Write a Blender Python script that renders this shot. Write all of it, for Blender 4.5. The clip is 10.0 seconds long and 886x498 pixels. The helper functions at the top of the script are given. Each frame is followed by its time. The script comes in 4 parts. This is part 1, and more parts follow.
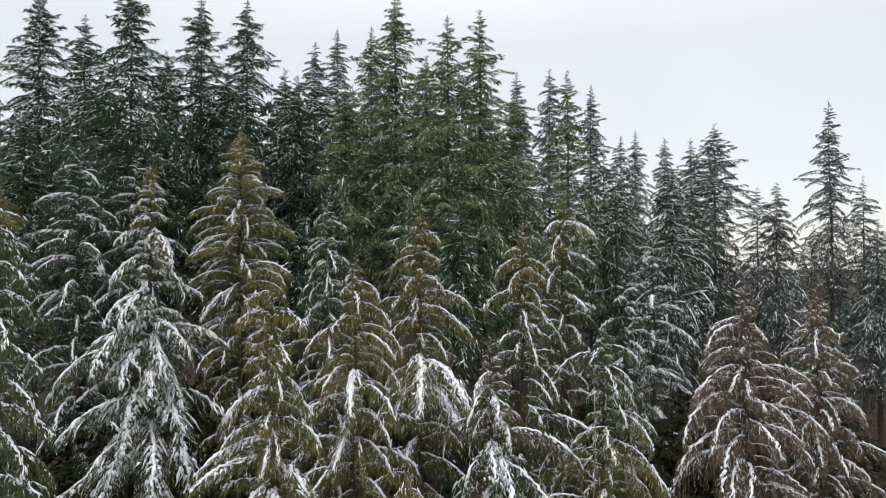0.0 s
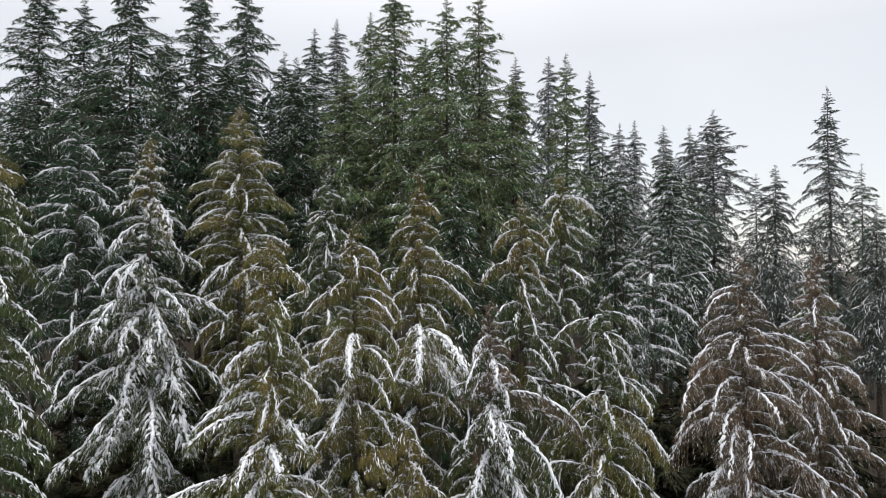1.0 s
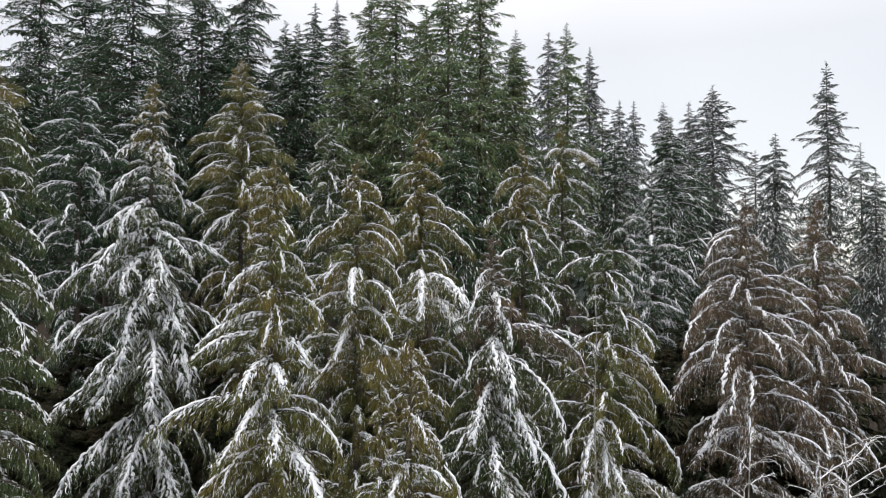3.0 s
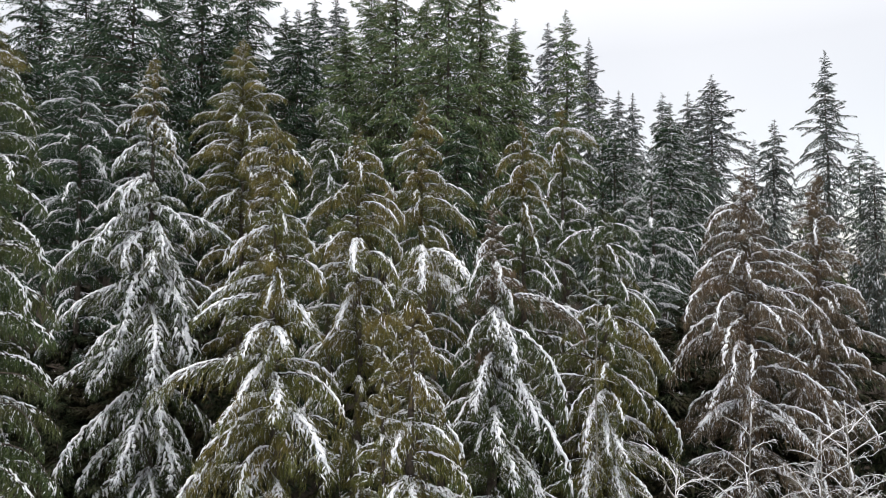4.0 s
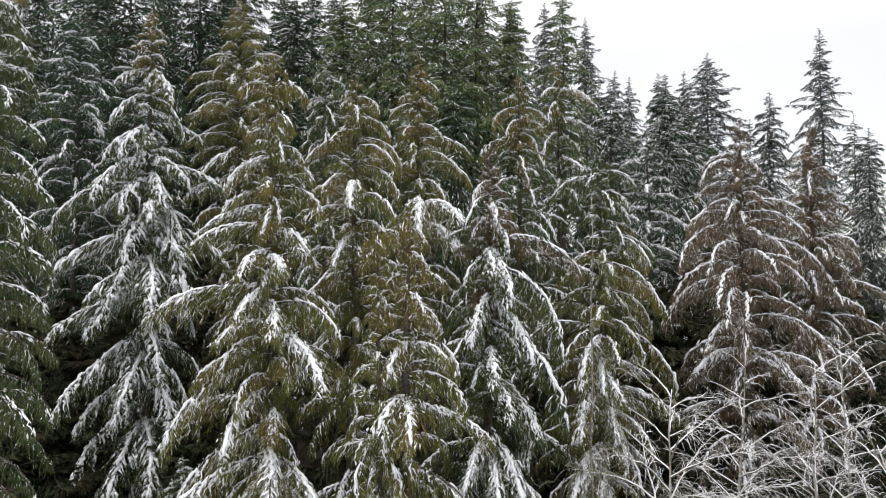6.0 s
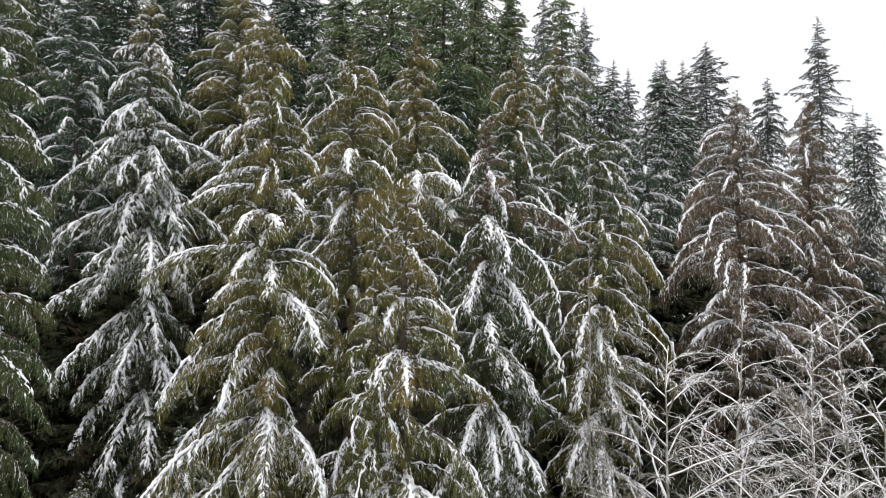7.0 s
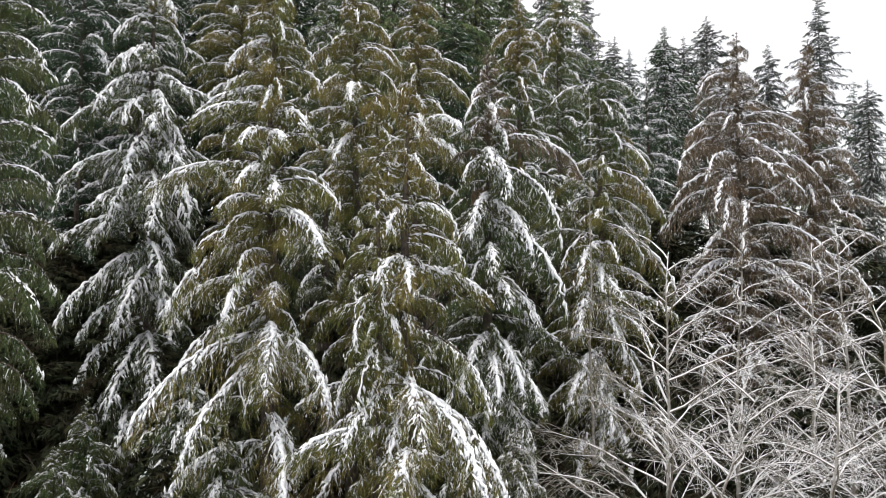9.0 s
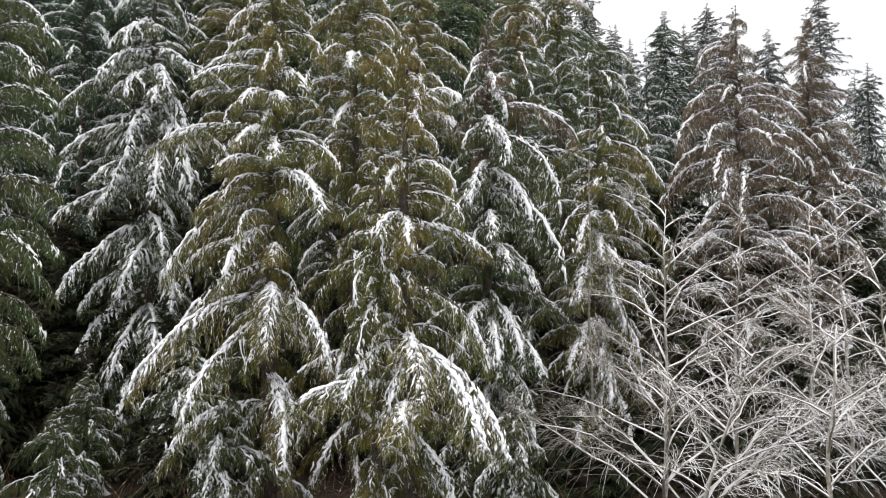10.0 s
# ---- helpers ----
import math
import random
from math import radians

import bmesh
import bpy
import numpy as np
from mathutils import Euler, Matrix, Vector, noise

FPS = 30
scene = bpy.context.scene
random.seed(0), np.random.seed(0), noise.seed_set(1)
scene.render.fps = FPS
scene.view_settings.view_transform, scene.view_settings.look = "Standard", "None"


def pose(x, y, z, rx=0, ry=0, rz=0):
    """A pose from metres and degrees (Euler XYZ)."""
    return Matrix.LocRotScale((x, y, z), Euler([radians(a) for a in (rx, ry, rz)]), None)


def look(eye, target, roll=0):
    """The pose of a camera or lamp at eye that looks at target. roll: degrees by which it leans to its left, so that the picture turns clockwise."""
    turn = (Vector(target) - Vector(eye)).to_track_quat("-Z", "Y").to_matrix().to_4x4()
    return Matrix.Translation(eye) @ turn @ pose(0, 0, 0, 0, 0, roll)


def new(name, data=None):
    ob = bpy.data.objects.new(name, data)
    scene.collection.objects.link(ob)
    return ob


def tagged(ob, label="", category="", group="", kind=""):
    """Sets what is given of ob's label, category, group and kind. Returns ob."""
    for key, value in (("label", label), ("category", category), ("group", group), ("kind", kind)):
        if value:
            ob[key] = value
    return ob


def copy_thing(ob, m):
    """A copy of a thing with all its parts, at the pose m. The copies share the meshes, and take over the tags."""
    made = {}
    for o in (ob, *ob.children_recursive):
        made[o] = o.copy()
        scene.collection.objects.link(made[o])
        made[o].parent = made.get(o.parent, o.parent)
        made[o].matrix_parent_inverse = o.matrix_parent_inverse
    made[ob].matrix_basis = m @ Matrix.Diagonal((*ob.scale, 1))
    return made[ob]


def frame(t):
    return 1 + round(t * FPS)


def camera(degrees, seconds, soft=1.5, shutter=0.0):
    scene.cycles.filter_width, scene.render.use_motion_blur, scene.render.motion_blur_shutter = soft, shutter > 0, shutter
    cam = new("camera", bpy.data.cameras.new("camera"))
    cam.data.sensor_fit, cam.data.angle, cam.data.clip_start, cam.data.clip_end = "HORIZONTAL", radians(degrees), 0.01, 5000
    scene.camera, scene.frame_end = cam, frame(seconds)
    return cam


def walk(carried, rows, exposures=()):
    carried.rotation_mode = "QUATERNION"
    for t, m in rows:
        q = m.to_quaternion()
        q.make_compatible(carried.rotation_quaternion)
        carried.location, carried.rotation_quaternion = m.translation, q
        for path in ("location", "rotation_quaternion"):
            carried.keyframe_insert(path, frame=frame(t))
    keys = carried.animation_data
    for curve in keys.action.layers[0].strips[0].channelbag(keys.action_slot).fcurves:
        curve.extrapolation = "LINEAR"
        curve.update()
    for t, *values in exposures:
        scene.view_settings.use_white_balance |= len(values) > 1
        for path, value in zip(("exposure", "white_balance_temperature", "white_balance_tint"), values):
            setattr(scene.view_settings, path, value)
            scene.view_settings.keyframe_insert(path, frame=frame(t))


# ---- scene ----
cam = camera(64.2, 10.0, soft=1.0)
METRES, EYE, TILT, LEAN, TURN = 10.0, 15.2, 1.5, 0.0, 0.0
ROWS = [
    (0.0, 0.0, 0.0, 0.0, 0.0, 0.0, 0.0),
    (0.5, 0.0031, -0.0021, -0.0562, -0.02, 0.14, -0.03),
    (1.0, 0.0017, -0.0026, -0.1106, -0.04, 0.23, 0.0),
    (1.5, 0.0003, -0.0039, -0.1648, -0.05, 0.34, 0.01),
    (2.0, -0.0021, -0.0037, -0.2155, -0.08, 0.44, -0.03),
    (2.5, -0.005, -0.0023, -0.2648, -0.13, 0.53, -0.08),
    (4.0, -0.0184, -0.0065, -0.4077, -0.32, 0.91, -0.11),
    (4.5, -0.018, -0.0073, -0.4523, -0.38, 1.03, -0.1),
    (5.0, -0.0173, -0.0082, -0.497, -0.45, 1.15, -0.08),
    (5.5, -0.0164, -0.0121, -0.5422, -0.49, 1.24, -0.05),
    (7.0, -0.0055, -0.0143, -0.6904, -0.45, 1.65, -0.01),
    (7.5, -0.0042, -0.0154, -0.743, -0.4, 1.79, 0.02),
    (8.0, -0.0038, -0.0171, -0.7961, -0.35, 1.91, 0.04),
    (8.5, -0.0037, -0.02, -0.8508, -0.3, 2.02, 0.06),
    (9.0, -0.0045, -0.0219, -0.9023, -0.26, 2.1, 0.09),
    (9.5, -0.0029, -0.0259, -0.95, -0.18, 2.15, 0.12),
    (10.0, 0.002, -0.0286, -0.9973, -0.09, 2.19, 0.15),
]
walk(cam, [(t, pose(0, 0, EYE, TILT, LEAN, TURN) @ pose(METRES * x, METRES * y, METRES * z, 90 + pitch, roll, yaw)) for t, x, y, z, yaw, pitch, roll in ROWS],
     exposures=((0.0, -0.03, 6450, 10), (5.0, 0.15, 6550, 10), (10.0, 0.37, 6680, 10)))

# ---- world and light: a bright overcast winter sky ----
world = bpy.data.worlds.new("overcast_sky")
scene.world = world
world.use_nodes = True
wn, wl = world.node_tree.nodes, world.node_tree.links
wn.clear()
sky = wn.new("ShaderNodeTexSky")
sky.sky_type, sky.sun_disc = "NISHITA", False
sky.sun_elevation, sky.sun_rotation = radians(70), radians(217)
sky_bg = wn.new("ShaderNodeBackground")
sky_bg.inputs["Strength"].default_value = 0.05
wl.new(sky.outputs[0], sky_bg.inputs["Color"])
cloud_noise = wn.new("ShaderNodeTexNoise")
cloud_noise.inputs["Scale"].default_value = 1.6
cloud_noise.inputs["Detail"].default_value = 3
cloud_ramp = wn.new("ShaderNodeValToRGB")
cloud_ramp.color_ramp.elements[0].position, cloud_ramp.color_ramp.elements[0].color = 0.3, (0.84, 0.82, 0.80, 1)
cloud_ramp.color_ramp.elements[1].position, cloud_ramp.color_ramp.elements[1].color = 0.7, (0.97, 0.94, 0.91, 1)
wl.new(cloud_noise.outputs["Fac"], cloud_ramp.inputs["Fac"])
cloud_bg = wn.new("ShaderNodeBackground")
cloud_bg.inputs["Strength"].default_value = 0.80
wl.new(cloud_ramp.outputs[0], cloud_bg.inputs["Color"])
# an overcast sky grows brighter towards the zenith
sky_way = wn.new("ShaderNodeTexCoord")
sky_xyz = wn.new("ShaderNodeSeparateXYZ")
wl.new(sky_way.outputs["Generated"], sky_xyz.inputs[0])
zenith = wn.new("ShaderNodeMapRange")
for socket, value in zip(("From Min", "From Max", "To Min", "To Max"), (0.3, 1.0, 0.80, 2.3)):
    zenith.inputs[socket].default_value = value
wl.new(sky_xyz.outputs["Z"], zenith.inputs["Value"])
wl.new(zenith.outputs[0], cloud_bg.inputs["Strength"])
both = wn.new("ShaderNodeAddShader")
wl.new(sky_bg.outputs[0], both.inputs[0])
wl.new(cloud_bg.outputs[0], both.inputs[1])
wl.new(both.outputs[0], wn.new("ShaderNodeOutputWorld").inputs["Surface"])

sun = new("sun", bpy.data.lights.new("sun", "SUN"))
sun.data.energy, sun.data.angle, sun.data.color = 1.8, radians(60), (1.0, 0.97, 0.93)
sun.matrix_world = look((-12, 4, 60), (0, 20, 5))


# ---- materials ----
def material(name, build, rough=0.7, spec=0.25):
    m = bpy.data.materials.new(name)
    m.use_nodes = True
    nt = m.node_tree
    p = nt.nodes["Principled BSDF"]
    p.inputs["Roughness"].default_value = rough
    p.inputs["Specular IOR Level"].default_value = spec
    build(nt, p)
    return m


def ramp(nt, fac, stops):
    r = nt.nodes.new("ShaderNodeValToRGB")
    while len(r.color_ramp.elements) < len(stops):
        r.color_ramp.elements.new(0.5)
    for e, (pos, col) in zip(r.color_ramp.elements, stops):
        e.position, e.color = pos, (*col, 1)
    nt.links.new(fac, r.inputs["Fac"])
    return r.outputs["Color"]


def noise_at(nt, scale, detail=3.0):
    g = nt.nodes.new("ShaderNodeNewGeometry")
    n = nt.nodes.new("ShaderNodeTexNoise")
    n.inputs["Scale"].default_value, n.inputs["Detail"].default_value = scale, detail
    nt.links.new(g.outputs["Position"], n.inputs["Vector"])
    return n.outputs["Fac"]


def mixed(nt, fac, a, b, kind="MIX"):
    x = nt.nodes.new("ShaderNodeMix")
    x.data_type, x.blend_type = "RGBA", kind
    for value, socket in ((fac, x.inputs[0]), (a, x.inputs[6]), (b, x.inputs[7])):
        if isinstance(value, (int, float)):
            socket.default_value = value
        elif isinstance(value, tuple):
            socket.default_value = (*value, 1)
        else:
            nt.links.new(value, socket)
    return x.outputs[2]


def bump(nt, p, height, strength, distance):
    b = nt.nodes.new("ShaderNodeBump")
    b.inputs["Strength"].default_value, b.inputs["Distance"].default_value = strength, distance
    nt.links.new(height, b.inputs["Height"])
    nt.links.new(b.outputs[0], p.inputs["Normal"])


def foliage(name, dark, mid, light, dead, dusting=0.42):
    """Needle sprays: a shade of their own for each spray, browner in patches about a metre across."""
    def build(nt, p):
        g = nt.nodes.new("ShaderNodeNewGeometry")
        spray = ramp(nt, g.outputs["Random Per Island"], ((0.0, dark), (0.55, mid), (1.0, light)))
        patch = ramp(nt, noise_at(nt, 0.9, 4.0), ((0.45, (0, 0, 0)), (0.66, (0.8, 0.8, 0.8))))
        tone = mixed(nt, patch, spray, dead)
        # a fine dusting of snow caught between the needles
        dust = ramp(nt, noise_at(nt, 26.0, 3.0), ((0.60, (0, 0, 0)), (0.70, (1, 1, 1))))
        drift = ramp(nt, noise_at(nt, 1.7, 2.0), ((0.35, (0, 0, 0)), (0.65, (dusting, dusting, dusting))))
        nt.links.new(mixed(nt, mixed(nt, 1.0, dust, drift, "MULTIPLY"), tone, (0.80, 0.81, 0.84)), p.inputs["Base Color"])
    return material(name, build, 0.75, 0.1)


def build_snow(nt, p):
    tone = ramp(nt, noise_at(nt, 2.5), ((0.3, (0.66, 0.68, 0.72)), (0.7, (0.80, 0.81, 0.84))))
    # needle tips and shadowed hollows break the crust
    tips = ramp(nt, noise_at(nt, 34.0, 4.0), ((0.31, (1, 1, 1)), (0.39, (0, 0, 0))))
    nt.links.new(mixed(nt, tips, tone, (0.10, 0.11, 0.06)), p.inputs["Base Color"])
    bump(nt, p, noise_at(nt, 30.0, 4.0), 0.8, 0.03)


def build_bark(nt, p):
    tone = ramp(nt, noise_at(nt, 9.0, 5.0), ((0.3, (0.025, 0.020, 0.016)), (0.7, (0.095, 0.078, 0.064))))
    nt.links.new(tone, p.inputs["Base Color"])
    bump(nt, p, noise_at(nt, 25.0, 4.0), 0.8, 0.03)


def build_frosted(nt, p):
    """Thin bark with rime on the upper sides of the twigs."""
    g = nt.nodes.new("ShaderNodeNewGeometry")
    xyz = nt.nodes.new("ShaderNodeSeparateXYZ")
    nt.links.new(g.outputs["Normal"], xyz.inputs[0])
    lay = nt.nodes.new("ShaderNodeMath")
    lay.operation = "MULTIPLY_ADD"
    nt.links.new(noise_at(nt, 7.0), lay.inputs[0])
    lay.inputs[1].default_value = 0.9
    nt.links.new(xyz.outputs["Z"], lay.inputs[2])
    cover = ramp(nt, lay.outputs[0], ((0.35, (0, 0, 0)), (0.95, (1, 1, 1))))
    bark_tone = ramp(nt, noise_at(nt, 12.0), ((0.3, (0.115, 0.105, 0.082)), (0.7, (0.25, 0.225, 0.18))))
    nt.links.new(mixed(nt, cover, bark_tone, (0.55, 0.555, 0.565)), p.inputs["Base Color"])


def build_floor(nt, p):
    litter = ramp(nt, noise_at(nt, 6.0, 6.0), ((0.3, (0.010, 0.008, 0.006)), (0.7, (0.038, 0.028, 0.019))))
    cover = ramp(nt, noise_at(nt, 0.7, 6.0), ((0.66, (0, 0, 0)), (0.80, (1, 1, 1))))
    # the open clearing lies under full snow, the wood keeps most of it off its floor
    g = nt.nodes.new("ShaderNodeNewGeometry")
    xyz = nt.nodes.new("ShaderNodeSeparateXYZ")
    nt.links.new(g.outputs["Position"], xyz.inputs[0])
    span = nt.nodes.new("ShaderNodeMapRange")
    nt.links.new(xyz.outputs["Y"], span.inputs["Value"])
    for socket, value in zip(("From Min", "From Max", "To Min", "To Max"), (6.0, 11.0, 1.0, 0.0)):
        span.inputs[socket].default_value = value
    cover = mixed(nt, span.outputs[0], cover, (1.0, 1.0, 1.0))
    nt.links.new(mixed(nt, cover, litter, (0.84, 0.85, 0.88)), p.inputs["Base Color"])
    bump(nt, p, noise_at(nt, 5.0, 6.0), 0.7, 0.08)


OLIVE = foliage("olive_needles", (0.026, 0.031, 0.008), (0.096, 0.103, 0.028), (0.190, 0.190, 0.062), (0.160, 0.124, 0.036), 0.38)
RUSSET = foliage("russet_needles", (0.038, 0.030, 0.019), (0.108, 0.086, 0.056), (0.190, 0.150, 0.100), (0.150, 0.100, 0.058), 0.38)
GREEN = foliage("green_needles", (0.014, 0.026, 0.010), (0.050, 0.074, 0.026), (0.108, 0.136, 0.054), (0.086, 0.083, 0.030), 0.38)
DARK = foliage("dark_fir_needles", (0.006, 0.018, 0.009), (0.024, 0.050, 0.026), (0.060, 0.102, 0.055), (0.040, 0.056, 0.026), 0.4)
FRESH = foliage("fresh_green_needles", (0.020, 0.046, 0.018), (0.082, 0.128, 0.054), (0.158, 0.212, 0.096), (0.110, 0.118, 0.046), 0.55)
# grey-green needles, paled and blued to put the haze of distance into the colour
GREY = foliage("hazy_grey_green_needles", (0.024, 0.034, 0.030), (0.056, 0.074, 0.065), (0.105, 0.126, 0.113), (0.076, 0.080, 0.067), 0.4)
# needles coloured near-black, to put shade into the gaps between the trees
SHADE = foliage("gap_shade_needles", (0.006, 0.010, 0.005), (0.018, 0.025, 0.012), (0.038, 0.045, 0.021), (0.034, 0.025, 0.014), 0.05)
CREST = foliage("cone_brown_needles", (0.040, 0.037, 0.010), (0.124, 0.110, 0.031), (0.208, 0.182, 0.060), (0.165, 0.122, 0.038), 0.3)
SNOW = material("snow", build_snow, 0.6, 0.3)
BARK = material("conifer_bark", build_bark, 0.9, 0.1)
FROSTED = material("frosted_bark", build_frosted, 0.8, 0.2)
TWIG = material("brown_twig", lambda nt, p: nt.links.new(ramp(nt, noise_at(nt, 5.0), ((0.3, (0.05, 0.03, 0.02)), (0.62, (0.17, 0.10, 0.06)), (0.7, (0.7, 0.7, 0.72)))), p.inputs["Base Color"]), 0.9, 0.1)
FLOOR = material("snowy_forest_floor", build_floor, 0.9, 0.15)


# ---- mesh building ----
UP = np.array((0.0, 0.0, 1.0))


def unit(v):
    return v / np.maximum(np.linalg.norm(v, axis=-1, keepdims=True), 1e-9)


class Geo:
    """Gathers triangles with a material slot for each."""

    def __init__(self):
        self.v, self.f, self.m, self.n = [], [], [], 0

    def add(self, v, f, slot=0):
        self.v.append(np.asarray(v, float))
        self.f.append(np.asarray(f, int) + self.n)
        self.m.append(np.full(len(f), slot))
        self.n += len(v)

    def arrays(self):
        if not self.v:
            return np.zeros((0, 3)), np.zeros((0, 3), int), np.zeros(0, int)
        return np.concatenate(self.v), np.concatenate(self.f), np.concatenate(self.m)

    def mesh(self, name, mats, smooth=False):
        v, f, slots = self.arrays()
        me = bpy.data.meshes.new(name)
        me.vertices.add(len(v))
        me.vertices.foreach_set("co", v.ravel())
        me.loops.add(len(f) * 3)
        me.loops.foreach_set("vertex_index", f.ravel())
        me.polygons.add(len(f))
        me.polygons.foreach_set("loop_start", np.arange(len(f)) * 3)
        for m in mats:
            me.materials.append(m)
        me.polygons.foreach_set("material_index", slots)
        me.polygons.foreach_set("use_smooth", np.full(len(f), smooth))
        me.update(calc_edges=True)
        return me


def blades(geo, p, d, length, width, rng, slot=0):
    """Flat pointed sprays, one triangle each, from the points p along d."""
    n = len(p)
    d = unit(d)
    w = unit(np.cross(d, rng.normal(size=(n, 3)))) * width[:, None]
    v = np.stack((p + w, p + d * length[:, None], p - w), 1).reshape(-1, 3)
    geo.add(v, np.arange(n * 3).reshape(-1, 3), slot)


def lumps(geo, p, d, size, rng):
    """Small soft clods of snow, drawn out along d."""
    n = len(p)
    d = unit(unit(d) + rng.normal(size=(n, 3)) * 0.22)
    side = unit(np.cross(d, UP))
    over = np.cross(side, d)
    a, b, c = (size * rng.uniform(lo, hi, n) for lo, hi in ((1.6, 3.8), (0.55, 1.0), (0.45, 0.8)))
    a, b, c = d * a[:, None], side * b[:, None], over * c[:, None]
    v = np.stack((p + a, p + b, p - a, p - b, p + c, p - c), 1).reshape(-1, 3)
    corners = np.array(((0, 1, 4), (1, 2, 4), (2, 3, 4), (3, 0, 4), (1, 0, 5), (2, 1, 5), (3, 2, 5), (0, 3, 5)))
    geo.add(v, (np.arange(n)[:, None, None] * 6 + corners).reshape(-1, 3))


def tube(geo, path, radius, sides=5, flat=1.0, slot=0, lift=0.0):
    """A closed tube along a path; flat squeezes its height, lift raises it off the path."""
    path, n = np.asarray(path, float), len(path)
    t = unit(np.gradient(path, axis=0))
    ref = np.where(np.abs(t[:, 2:3]) > 0.95, np.array((1.0, 0, 0)), UP)
    side = unit(np.cross(t, ref))
    over = unit(np.cross(side, t))
    a = np.arange(sides) * 2 * math.pi / sides
    r = np.asarray(radius)[:, None, None]
    ring = (path[:, None] + side[:, None] * np.cos(a)[None, :, None] * r
            + over[:, None] * (np.sin(a)[None, :, None] * flat + lift) * r)
    i, j = np.meshgrid(np.arange(n - 1), np.arange(sides), indexing="ij")
    a0, b0 = i * sides + j, i * sides + (j + 1) % sides
    f = np.concatenate((np.stack((a0, b0, b0 + sides), -1).reshape(-1, 3), np.stack((a0, b0 + sides, a0 + sides), -1).reshape(-1, 3)))
    cap = np.arange(1, sides - 1)[:, None]
    last = (n - 1) * sides
    caps = np.concatenate((np.hstack((cap * 0, cap + 1, cap)), np.hstack((cap * 0, cap, cap + 1)) + last))
    geo.add(ring.reshape(-1, 3), np.concatenate((f, caps)), slot)


def part(name, me, parent, label="", place=None):
    ob = new(name, me)
    ob.parent = parent
    if place is not None:
        ob.matrix_basis = place
    return tagged(ob, label)


# ---- boughs ----
STYLES = {
    # first slope, last slope, how far the twigs hang, twigs a metre, spray length, spray width, sprays a metre of twig
    "arch": (26, -58, 1.1, 6.5, 0.155, 0.0058, 60),
    "plume": (8, -56, 0.80, 9.0, 0.145, 0.0058, 56),
    "clump": (8, -60, 0.75, 8.0, 0.14, 0.0068, 54),
    "fir": (8, -34, 0.75, 58.0, 0.20, 0.025, 0),
    "weep": (6, -50, 0.90, 62.0, 0.20, 0.022, 0),
    "dense": (6, -34, 0.70, 70.0, 0.30, 0.042, 0),
}


